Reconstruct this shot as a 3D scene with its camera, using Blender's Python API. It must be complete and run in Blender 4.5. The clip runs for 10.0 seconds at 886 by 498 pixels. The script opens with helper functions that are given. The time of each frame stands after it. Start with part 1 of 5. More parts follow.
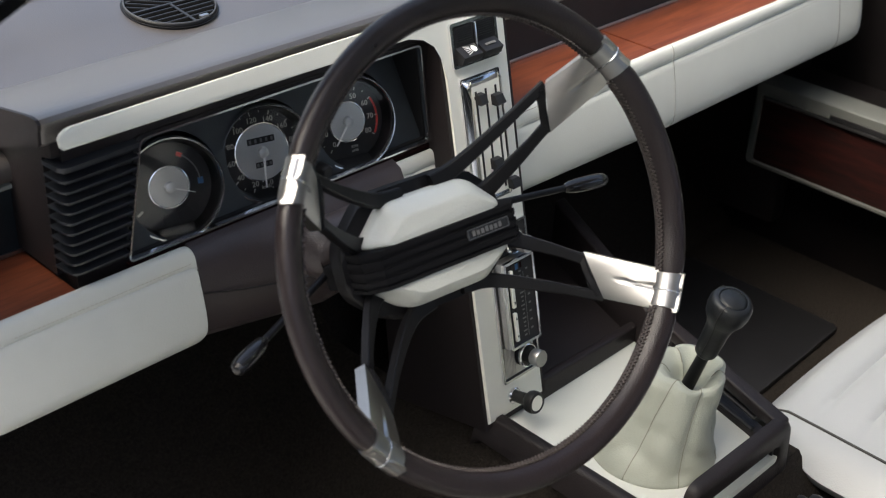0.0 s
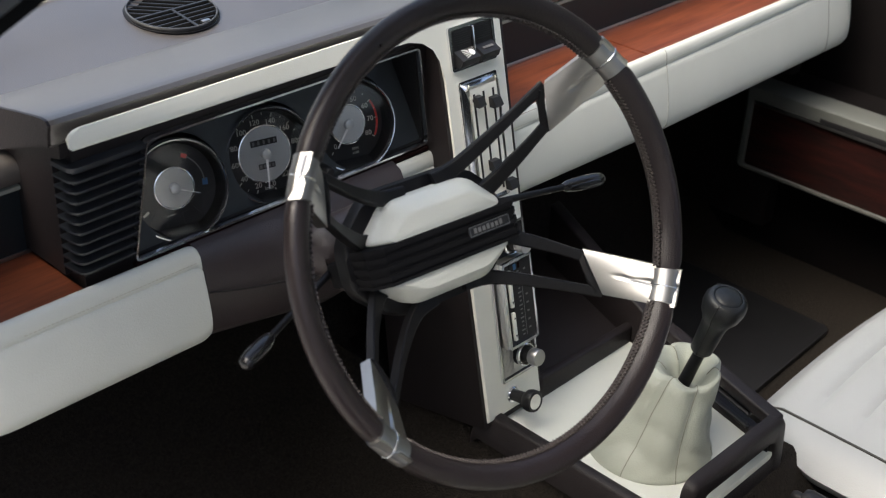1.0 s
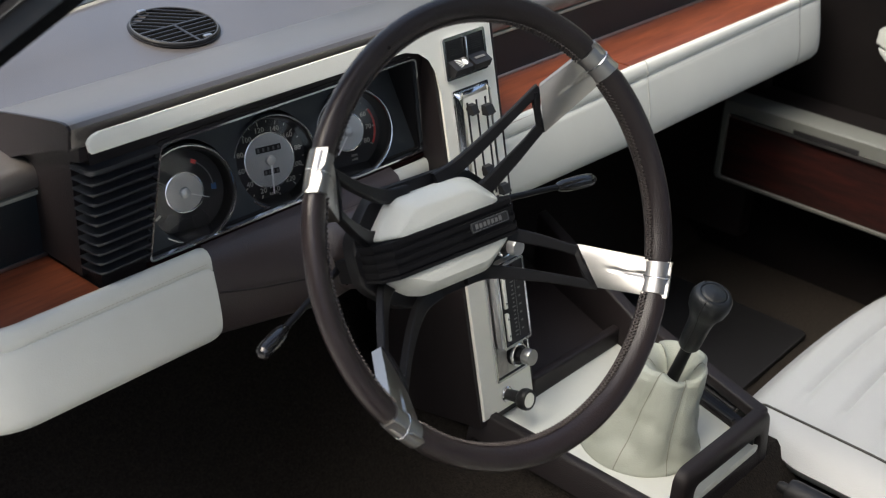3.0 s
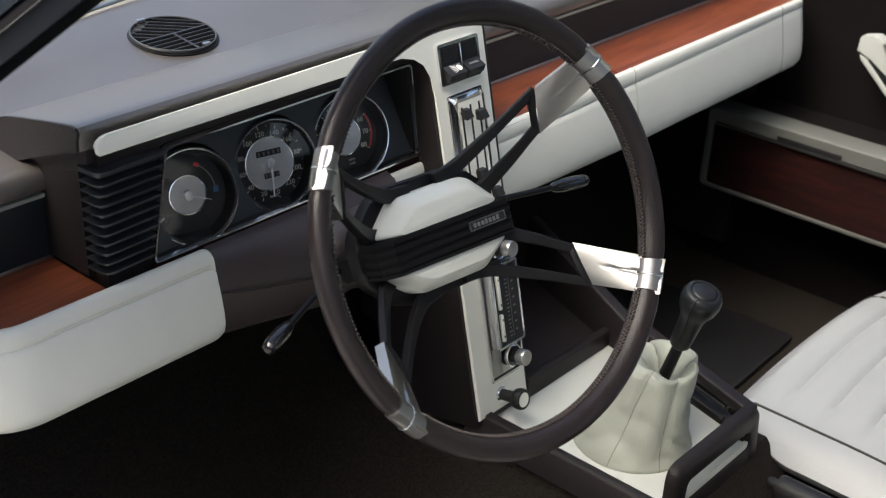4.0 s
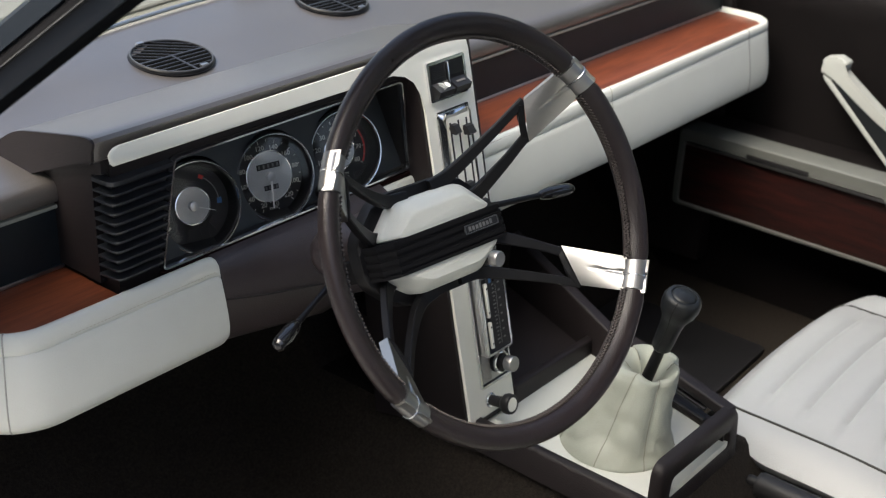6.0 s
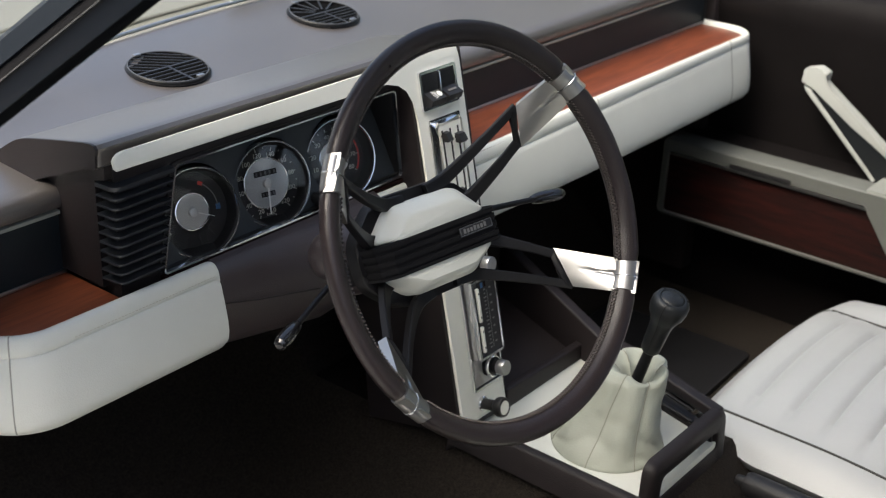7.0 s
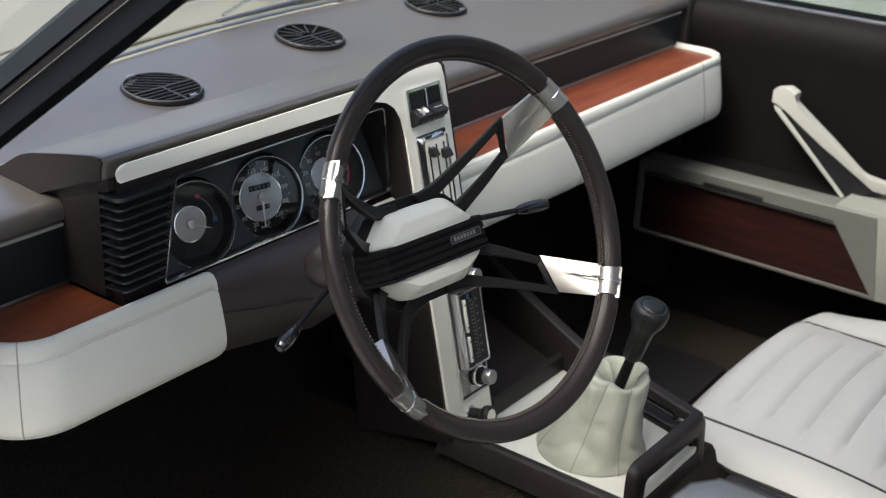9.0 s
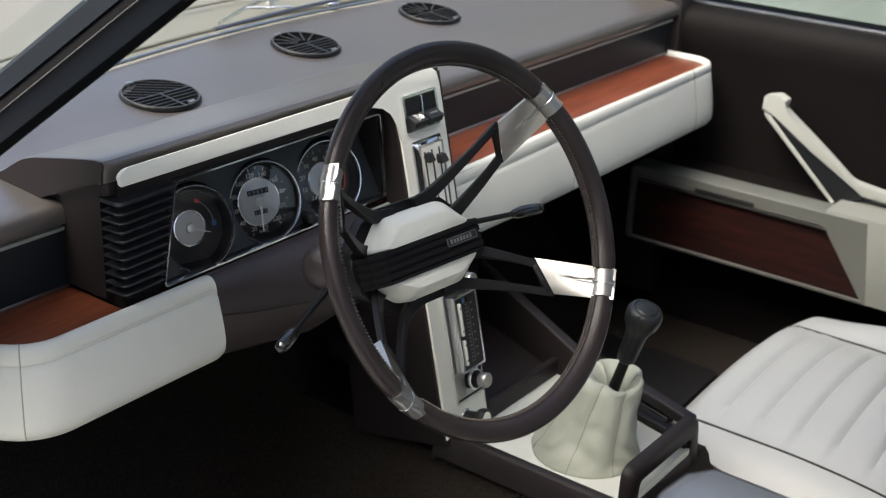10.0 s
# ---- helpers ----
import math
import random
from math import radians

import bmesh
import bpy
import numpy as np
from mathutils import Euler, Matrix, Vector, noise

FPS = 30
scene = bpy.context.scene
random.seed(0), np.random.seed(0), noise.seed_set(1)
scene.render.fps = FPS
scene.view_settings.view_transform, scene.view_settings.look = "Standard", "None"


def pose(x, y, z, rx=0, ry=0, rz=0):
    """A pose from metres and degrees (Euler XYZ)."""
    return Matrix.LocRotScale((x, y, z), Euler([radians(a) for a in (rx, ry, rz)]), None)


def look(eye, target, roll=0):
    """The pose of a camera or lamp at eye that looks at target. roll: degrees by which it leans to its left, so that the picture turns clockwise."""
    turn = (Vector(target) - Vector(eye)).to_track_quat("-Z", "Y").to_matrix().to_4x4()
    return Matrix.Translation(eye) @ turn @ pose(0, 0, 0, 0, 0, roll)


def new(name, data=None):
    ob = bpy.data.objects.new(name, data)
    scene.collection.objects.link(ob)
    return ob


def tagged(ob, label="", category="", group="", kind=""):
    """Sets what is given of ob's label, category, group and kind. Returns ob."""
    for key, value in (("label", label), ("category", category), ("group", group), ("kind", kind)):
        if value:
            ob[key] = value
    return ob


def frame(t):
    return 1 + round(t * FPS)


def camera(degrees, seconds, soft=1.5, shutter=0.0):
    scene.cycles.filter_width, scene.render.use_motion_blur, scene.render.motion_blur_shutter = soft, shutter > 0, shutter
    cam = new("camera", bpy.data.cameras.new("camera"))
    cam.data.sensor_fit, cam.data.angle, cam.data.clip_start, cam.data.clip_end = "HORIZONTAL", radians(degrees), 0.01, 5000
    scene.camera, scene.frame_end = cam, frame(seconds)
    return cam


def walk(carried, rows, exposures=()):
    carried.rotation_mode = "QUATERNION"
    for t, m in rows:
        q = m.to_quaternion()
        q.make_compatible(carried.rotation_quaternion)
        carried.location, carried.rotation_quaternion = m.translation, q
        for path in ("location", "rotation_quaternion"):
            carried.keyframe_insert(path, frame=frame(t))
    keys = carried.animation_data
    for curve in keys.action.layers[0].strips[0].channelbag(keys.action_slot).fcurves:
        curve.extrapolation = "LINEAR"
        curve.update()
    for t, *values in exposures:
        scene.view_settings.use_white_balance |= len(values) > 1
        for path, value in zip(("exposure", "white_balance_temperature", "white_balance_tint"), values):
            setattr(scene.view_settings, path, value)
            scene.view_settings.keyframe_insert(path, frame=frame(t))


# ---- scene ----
cam = camera(38.52, 10.0, soft=1.15)
walk(cam, [
    (0.0, pose(-0.6277, -0.5230, 1.0951, 59.110, -2.285, -45.414)),
    (0.5, pose(-0.6395, -0.5272, 1.0945, 59.395, -2.269, -45.710)),
    (1.0, pose(-0.6519, -0.5315, 1.0940, 59.701, -2.250, -46.023)),
    (1.5, pose(-0.6658, -0.5362, 1.0933, 60.046, -2.227, -46.372)),
    (2.0, pose(-0.6810, -0.5410, 1.0925, 60.430, -2.202, -46.762)),
    (2.5, pose(-0.6971, -0.5460, 1.0916, 60.827, -2.186, -47.191)),
    (3.0, pose(-0.7136, -0.5508, 1.0906, 61.220, -2.185, -47.649)),
    (3.5, pose(-0.7304, -0.5557, 1.0896, 61.616, -2.192, -48.119)),
    (4.0, pose(-0.7475, -0.5609, 1.0887, 62.030, -2.198, -48.580)),
    (4.5, pose(-0.7648, -0.5665, 1.0880, 62.472, -2.196, -49.016)),
    (5.0, pose(-0.7822, -0.5723, 1.0873, 62.933, -2.189, -49.442)),
    (5.5, pose(-0.7996, -0.5780, 1.0865, 63.401, -2.183, -49.882)),
    (6.0, pose(-0.8170, -0.5833, 1.0853, 63.868, -2.183, -50.350)),
    (6.5, pose(-0.8341, -0.5883, 1.0838, 64.331, -2.187, -50.832)),
    (7.0, pose(-0.8508, -0.5932, 1.0824, 64.790, -2.190, -51.305)),
    (7.5, pose(-0.8668, -0.5981, 1.0810, 65.244, -2.189, -51.749)),
    (8.0, pose(-0.8816, -0.6027, 1.0798, 65.674, -2.186, -52.148)),
    (8.5, pose(-0.8946, -0.6070, 1.0787, 66.057, -2.184, -52.491)),
    (9.0, pose(-0.9057, -0.6108, 1.0779, 66.379, -2.188, -52.770)),
    (9.5, pose(-0.9153, -0.6142, 1.0771, 66.656, -2.195, -53.003)),
    (10.0, pose(-0.9242, -0.6175, 1.0764, 66.910, -2.205, -53.213)),
], [(0.0, 1.73, 6400, 6.4), (10.0, 1.73, 6400, 6.4)])
cam.data.dof.use_dof = True
cam.data.dof.focus_distance = 1.27
cam.data.dof.aperture_fstop = 8.5

# ---- world and light ----
world = bpy.data.worlds.new("overcast_day")
scene.world = world
world.use_nodes = True
wn = world.node_tree.nodes
sky = wn.new("ShaderNodeTexSky")
sky.sky_type = 'NISHITA'
sky.sun_disc = False
sky.sun_elevation = radians(53)
sky.sun_rotation = radians(-81)
sky.air_density, sky.dust_density, sky.ozone_density = 0.65, 6.8, 0.35
wn["Background"].inputs["Strength"].default_value = 0.15
world.node_tree.links.new(sky.outputs[0], wn["Background"].inputs["Color"])
sun_data = bpy.data.lights.new("sun", 'SUN')
sun_data.energy = 0.20
sun_data.angle = radians(55)
sun_data.color = (0.91, 1.0, 0.98)
sun = new("sun", sun_data)
sun.matrix_world = look((-2.3, 0.5, 3.9), (0.3, 0.1, 0.4))


# ---- materials ----
def material(name, color, rough=0.5, metal=0.0, vary=0.0, scale=30.0, bump=0.0, bump_scale=400.0, second=None, coat=0.0, stretch=(1, 1, 1), rough_vary=0.0, spec=0.5, coat_rough=0.12):
    m = bpy.data.materials.new(name)
    m.use_nodes = True
    n, l = m.node_tree.nodes, m.node_tree.links
    b = n["Principled BSDF"]
    b.inputs["Base Color"].default_value = (*color, 1)
    b.inputs["Roughness"].default_value = rough
    b.inputs["Metallic"].default_value = metal
    b.inputs["Coat Weight"].default_value = coat
    b.inputs["Specular IOR Level"].default_value = spec
    b.inputs["Coat Roughness"].default_value = coat_rough
    co = n.new("ShaderNodeTexCoord")
    mp = n.new("ShaderNodeMapping")
    mp.inputs["Scale"].default_value = stretch
    l.new(co.outputs["Object"], mp.inputs["Vector"])
    if vary or second:
        t = n.new("ShaderNodeTexNoise")
        t.inputs["Scale"].default_value = scale
        t.inputs["Detail"].default_value = 5
        t.inputs["Roughness"].default_value = 0.62
        l.new(mp.outputs[0], t.inputs["Vector"])
        r = n.new("ShaderNodeValToRGB")
        r.color_ramp.elements[0].position, r.color_ramp.elements[1].position = 0.32, 0.68
        lo = second or tuple(c * (1 - vary) for c in color)
        hi = color if second else tuple(min(1, c * (1 + vary)) for c in color)
        r.color_ramp.elements[0].color, r.color_ramp.elements[1].color = (*lo, 1), (*hi, 1)
        l.new(t.outputs[0], r.inputs[0])
        l.new(r.outputs[0], b.inputs["Base Color"])
        if rough_vary:
            q = n.new("ShaderNodeMapRange")
            q.inputs["To Min"].default_value, q.inputs["To Max"].default_value = rough - rough_vary, rough + rough_vary
            l.new(t.outputs[0], q.inputs["Value"])
            l.new(q.outputs[0], b.inputs["Roughness"])
    if bump:
        v = n.new("ShaderNodeTexVoronoi")
        v.inputs["Scale"].default_value = bump_scale
        l.new(mp.outputs[0], v.inputs["Vector"])
        u = n.new("ShaderNodeBump")
        u.inputs["Strength"].default_value = bump
        u.inputs["Distance"].default_value = 0.001
        l.new(v.outputs["Distance"], u.inputs["Height"])
        l.new(u.outputs[0], b.inputs["Normal"])
    return m


def wood_material(name, dark, light, rough, scale=1.0, along=0, coat=0.25):
    m = bpy.data.materials.new(name)
    m.use_nodes = True
    n, l = m.node_tree.nodes, m.node_tree.links
    b = n["Principled BSDF"]
    co, mp = n.new("ShaderNodeTexCoord"), n.new("ShaderNodeMapping")
    mp.inputs["Scale"].default_value = [2.5 * scale if i == along else 28 * scale for i in range(3)]
    l.new(co.outputs["Object"], mp.inputs["Vector"])
    big, fine = n.new("ShaderNodeTexNoise"), n.new("ShaderNodeTexNoise")
    big.inputs["Scale"].default_value, big.inputs["Detail"].default_value, big.inputs["Distortion"].default_value = 2.0, 6, 1.2
    fine.inputs["Scale"].default_value, fine.inputs["Detail"].default_value = 14.0, 4
    mx = n.new("ShaderNodeMix")
    mx.inputs["Factor"].default_value = 0.35
    r = n.new("ShaderNodeValToRGB")
    r.color_ramp.elements[0].position, r.color_ramp.elements[1].position = 0.34, 0.66
    r.color_ramp.elements[0].color, r.color_ramp.elements[1].color = (*dark, 1), (*light, 1)
    for t in (big, fine):
        l.new(mp.outputs[0], t.inputs["Vector"])
    l.new(big.outputs[0], mx.inputs["A"])
    l.new(fine.outputs[0], mx.inputs["B"])
    l.new(mx.outputs["Result"], r.inputs[0])
    l.new(r.outputs[0], b.inputs["Base Color"])
    b.inputs["Roughness"].default_value = rough
    b.inputs["Coat Weight"].default_value = coat
    b.inputs["Specular IOR Level"].default_value = 0.5 if coat else 0.2
    b.inputs["Coat Roughness"].default_value = 0.2
    return m


BROWN = material("brown_leather", (0.064, 0.0575, 0.0520), 0.38, spec=1.0, coat=0.6, coat_rough=0.32, vary=0.12, scale=9, bump=0.22, bump_scale=700, rough_vary=0.06)
BROWN_MID = material("knee_panel_leather", (0.038, 0.0295, 0.0305), 0.44, vary=0.12, scale=10, bump=0.22, bump_scale=700, rough_vary=0.06)
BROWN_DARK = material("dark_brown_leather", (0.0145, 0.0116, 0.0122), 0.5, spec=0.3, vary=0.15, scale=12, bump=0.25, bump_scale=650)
# brown leather with the shade of the passenger door put into its colour
DOOR_CARD = material("shaded_door_leather", (0.0072, 0.0062, 0.0064), 0.6, spec=0.10, vary=0.15, scale=12, bump=0.2, bump_scale=650)
RIM = material("rim_leather", (0.0125, 0.0088, 0.0095), 0.30, spec=0.42, vary=0.15, scale=25, bump=0.25, bump_scale=900, rough_vary=0.07)
WHITE = material("cream_leather", (0.580, 0.595, 0.548), 0.42, vary=0.035, scale=8, bump=0.16, bump_scale=750, rough_vary=0.05)
BOOT = material("cream_boot_leather", (0.345, 0.367, 0.312), 0.5, vary=0.05, scale=14, bump=0.22, bump_scale=600)
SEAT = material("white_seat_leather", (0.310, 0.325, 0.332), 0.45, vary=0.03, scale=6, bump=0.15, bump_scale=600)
# cream door trim, both tones darkened to carry the shade on the door
POCKET = material("shaded_cream_trim", (0.098, 0.103, 0.095), 0.45, vary=0.04, scale=9, bump=0.12, bump_scale=800)
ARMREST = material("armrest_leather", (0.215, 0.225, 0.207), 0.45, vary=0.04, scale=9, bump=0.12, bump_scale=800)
IVORY = material("ivory_panel", (0.78, 0.785, 0.71), 0.4, vary=0.03, scale=10, bump=0.12, bump_scale=800)
WOOD = wood_material("teak_veneer", (0.075, 0.017, 0.008), (0.20, 0.055, 0.022), 0.42)
# striped rosewood, deepened further so its colour carries the door's shade
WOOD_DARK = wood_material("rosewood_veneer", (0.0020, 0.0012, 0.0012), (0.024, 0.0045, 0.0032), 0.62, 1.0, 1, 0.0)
GRAB = material("white_handle_plastic", (0.37, 0.385, 0.365), 0.4, vary=0.03, scale=10, bump=0.05, bump_scale=800)
CHROME = material("chrome", (0.80, 0.81, 0.83), 0.16, 1.0, vary=0.05, scale=40)
ALU = material("polished_aluminium", (0.46, 0.45, 0.425), 0.30, 1.0, vary=0.03, scale=25, stretch=(1, 1, 6), rough_vary=0.01)
FERRULE = material("polished_ferrule_metal", (0.32, 0.32, 0.32), 0.36, 1.0, vary=0.05, scale=60)
SATIN = material("satin_steel", (0.50, 0.50, 0.50), 0.34, 1.0, vary=0.06, scale=90)
BLACK = material("black_plastic", (0.011, 0.011, 0.012), 0.45, spec=0.35, vary=0.15, scale=20, bump=0.08, bump_scale=900)
GLOSS_BLACK = material("gloss_black_plastic", (0.010, 0.010, 0.011), 0.12, vary=0.1, scale=20)
BLACK_METAL = material("black_enamel_metal", (0.007, 0.007, 0.008), 0.42, spec=0.18, vary=0.12, scale=40)
PANEL_BLACK = material("instrument_panel_vinyl", (0.019, 0.0235, 0.0270), 0.5, vary=0.15, scale=30, bump=0.12, bump_scale=900)
PALE_TRIM = material("pale_grey_green_trim", (0.26, 0.27, 0.235), 0.4, vary=0.05, scale=20)
FASCIA = material("black_fascia_vinyl", (0.0085, 0.0128, 0.0160), 0.45, spec=0.3, vary=0.15, scale=18, bump=0.15, bump_scale=700)
DIAL = material("dial_black", (0.015, 0.015, 0.016), 0.5, spec=0.3, vary=0.1, scale=60)
DISC = material("dial_grey_metal", (0.52, 0.53, 0.52), 0.34, 0.6, vary=0.05, scale=80)
INK = material("dial_ink", (0.44, 0.43, 0.38), 0.6)
WHITE_INK = material("white_ink", (0.85, 0.85, 0.83), 0.6)
GREY_INK = material("grey_ink", (0.13, 0.13, 0.13), 0.6)
RED = material("red_mark", (0.5, 0.03, 0.025), 0.5)
BLUE = material("blue_mark", (0.03, 0.11, 0.26), 0.5)
RED_TRIM = material("dark_red_trim", (0.012, 0.003, 0.003), 0.8, spec=0.1)
# bulkhead cloth paler than the carpet, its colour standing in for footwell light
FELT = material("lightened_bulkhead_felt", (0.13, 0.112, 0.092), 0.95, vary=0.25, scale=40, spec=0.1, bump=0.6, bump_scale=420)
CARPET = material("brown_carpet", (0.028, 0.0235, 0.0195), 0.95, second=(0.0115, 0.0098, 0.0085), scale=260, spec=0.1, bump=0.9, bump_scale=420)
FIN = material("black_fin_plastic", (0.022, 0.0245, 0.029), 0.28, vary=0.1, scale=40)
VENT_RIB = material("grey_black_vent_plastic", (0.022, 0.022, 0.023), 0.28, vary=0.1, scale=40)
VENT_RING = material("gloss_black_vent_ring", (0.006, 0.006, 0.0065), 0.35, vary=0.1, scale=40, spec=0.25)
VENT_LIP = material("grey_vent_lip", (0.055, 0.057, 0.06), 0.3, vary=0.1, scale=40)
# near-black that stands for the shade inside openings
WELL = material("painted_depth_black", (0.004, 0.004, 0.004), 0.9, vary=0.1, scale=40, spec=0.05)
RUBBER = material("black_rubber", (0.009, 0.009, 0.010), 0.7, spec=0.06, vary=0.1, scale=30)
PIPING = material("dark_piping", (0.022, 0.022, 0.019), 0.5, vary=0.1, scale=60)
SEAM = material("seam_thread", (0.44, 0.43, 0.37), 0.7)
SEAM_BOOT = material("boot_seam_thread", (0.20, 0.195, 0.16), 0.75)
SEAM_CROSS = material("dull_seam", (0.17, 0.165, 0.15), 0.75)
SEAM_PALE = material("pale_seam", (0.31, 0.31, 0.28), 0.75)
SEAM_DARK = material("dark_seam", (0.008, 0.006, 0.006), 0.8)
THREAD = material("brown_thread", (0.042, 0.035, 0.033), 0.6)
CREAM_PAINT = material("cream_car_paint", (0.195, 0.190, 0.155), 0.5, spec=0.25, vary=0.02, scale=3, coat=0.1)
QUARTER = material("blue_grey_quarter_vinyl", (0.075, 0.086, 0.106), 0.36, vary=0.1, scale=8)
BLUE_BLACK = material("pillar_dark_paint", (0.003, 0.0036, 0.0046), 0.7, vary=0.08, scale=6, spec=0.03)
PILLAR_PAINT = material("blue_grey_pillar_paint", (0.006, 0.010, 0.016), 0.5, vary=0.08, scale=6, spec=0.07)
DULL_CHROME = material("dull_grey_chrome", (0.24, 0.24, 0.25), 0.38, 1.0, vary=0.2, scale=30)
HEADLINER = material("grey_headliner", (0.48, 0.47, 0.44), 0.9, vary=0.05, scale=60)
GRAVEL = material("grey_paving", (0.62, 0.60, 0.54), 0.9, vary=0.15, scale=3, bump=0.4, bump_scale=60)
MAT = material("grey_rubber_mat", (0.0105, 0.0105, 0.0115), 0.5, vary=0.15, scale=25, bump=0.1, bump_scale=300)
GREY_VINYL = material("dark_grey_vinyl", (0.0085, 0.010, 0.0115), 0.40, spec=0.4, vary=0.1, scale=12, bump=0.12, bump_scale=700)
FAR_SCREEN = material("dark_green_backdrop", (0.05, 0.06, 0.045), 0.95, vary=0.4, scale=0.8)
SIDE_SCREEN = material("mixed_green_backdrop", (0.185, 0.195, 0.17), 0.95, vary=0.5, scale=0.8)
HEDGE = material("grey_green_backdrop", (0.125, 0.155, 0.145), 0.9, vary=0.25, scale=1.2)


def glass_material(name, tint, rough=0.0, gloss=0.04):
    m = bpy.data.materials.new(name)
    m.use_nodes = True
    n, l = m.node_tree.nodes, m.node_tree.links
    n.remove(n["Principled BSDF"])
    tr, gl, mx = n.new("ShaderNodeBsdfTransparent"), n.new("ShaderNodeBsdfGlossy"), n.new("ShaderNodeMixShader")
    tr.inputs[0].default_value = (*tint, 1)
    gl.inputs["Roughness"].default_value = rough
    mx.inputs[0].default_value = gloss
    l.new(tr.outputs[0], mx.inputs[1])
    l.new(gl.outputs[0], mx.inputs[2])
    l.new(mx.outputs[0], n["Material Output"].inputs["Surface"])
    return m


GLASS = glass_material("clear_glass", (0.96, 0.975, 0.97), 0.0, 0.03)
DIAL_GLASS = glass_material("dial_glass", (0.96, 0.96, 0.96), 0.02, 0.03)


# ---- building helpers ----
def frame_at(o, x, y, z):
    """A matrix with the given origin and axes."""
    m = Matrix.Identity(4)
    for i, v in enumerate((x, y, z, o)):
        for j in range(3):
            m[j][i] = v[j]
    return m


def thing(name, base, label, category, group="", kind=""):
    ob = new(name)
    ob.empty_display_size = 0.02
    ob.location = base
    ob["base"] = base
    return tagged(ob, label, category, group, kind)


def part(name, bm, mat, parent=None, label="", smooth=35):
    me = bpy.data.meshes.new(name)
    bmesh.ops.recalc_face_normals(bm, faces=bm.faces)
    for f in bm.faces:
        f.smooth = True
    for e in bm.edges:
        e.smooth = not (len(e.link_faces) == 2 and e.calc_face_angle(0) > radians(smooth))
    bm.to_mesh(me)
    bm.free()
    me.materials.append(mat)
    ob = new(name, me)
    if parent is not None:
        ob.parent = parent
        if parent.type == 'EMPTY':
            ob.matrix_parent_inverse = Matrix.Translation(-Vector(parent["base"]))
    if label:
        ob["label"] = label
    return ob


def setting(name, bm, mat, label, category, smooth=35):
    return tagged(part(name, bm, mat, None, "", smooth), label, category, "", "structure")


def B():
    return bmesh.new()


def soften(bm, geom_edges, r, seg=2):
    if r > 0:
        bmesh.ops.bevel(bm, geom=geom_edges, offset=r, segments=seg, profile=0.5, affect='EDGES', clamp_overlap=True)


def box(bm, lo, hi, m=None, r=0.0, seg=2):
    """A box from corner lo to corner hi, in the frame m, with rounded edges."""
    t = bmesh.new()
    bmesh.ops.create_cube(t, size=1)
    for v in t.verts:
        v.co = Vector([lo[i] + (hi[i] - lo[i]) * (v.co[i] + 0.5) for i in range(3)])
    soften(t, t.edges[:], r, seg)
    return merge(bm, t, m)


def merge(bm, t, m=None):
    if m is not None:
        t.transform(m)
    me = bpy.data.meshes.new("tmp")
    t.to_mesh(me)
    t.free()
    bm.from_mesh(me)
    bpy.data.meshes.remove(me)
    return bm


def prism(bm, poly, z0, z1, m=None, r=0.0, seg=2):
    """The polygon poly (x, y) drawn out from z0 to z1."""
    t = bmesh.new()
    lo = [t.verts.new((x, y, z0)) for x, y in poly]
    hi = [t.verts.new((x, y, z1)) for x, y in poly]
    k = len(poly)
    t.faces.new(lo[::-1])
    top = t.faces.new(hi)
    for i in range(k):
        t.faces.new((lo[i], lo[(i + 1) % k], hi[(i + 1) % k], hi[i]))
    if r:
        soften(t, list(top.edges), r, seg)
    return merge(bm, t, m)


def hexa(bm, a, b, m=None, r=0.0, seg=2):
    """A solid between two rings of points a and b of equal count."""
    t = bmesh.new()
    va, vb = [t.verts.new(p) for p in a], [t.verts.new(p) for p in b]
    k = len(a)
    t.faces.new(va[::-1])
    t.faces.new(vb)
    for i in range(k):
        t.faces.new((va[i], va[(i + 1) % k], vb[(i + 1) % k], vb[i]))
    soften(t, t.edges[:], r, seg)
    return merge(bm, t, m)


def loft(bm, rings, closed=True, caps=True, m=None, loop=False):
    """A skin over rings of points; closed: each ring is a loop; loop: the last ring joins the first."""
    t = bmesh.new()
    vs = [[t.verts.new(p) for p in ring] for ring in rings]
    k = len(rings[0])
    pairs = list(zip(vs, vs[1:])) + ([(vs[-1], vs[0])] if loop else [])
    for a, b in pairs:
        for i in range(k if closed else k - 1):
            j = (i + 1) % k
            t.faces.new((a[i], a[j], b[j], b[i]))
    if caps and closed and not loop:
        t.faces.new(vs[0][::-1])
        t.faces.new(vs[-1])
    return merge(bm, t, m)


def lathe(bm, profile, m=None, n=32, hollow=False):
    """A profile of (radius, height) turned about z; hollow: a ring, whose profile is a closed loop."""
    rings = [[(r * math.cos(2 * math.pi * i / n), r * math.sin(2 * math.pi * i / n), z) for i in range(n)] for r, z in profile]
    return loft(bm, rings, m=m, loop=hollow)


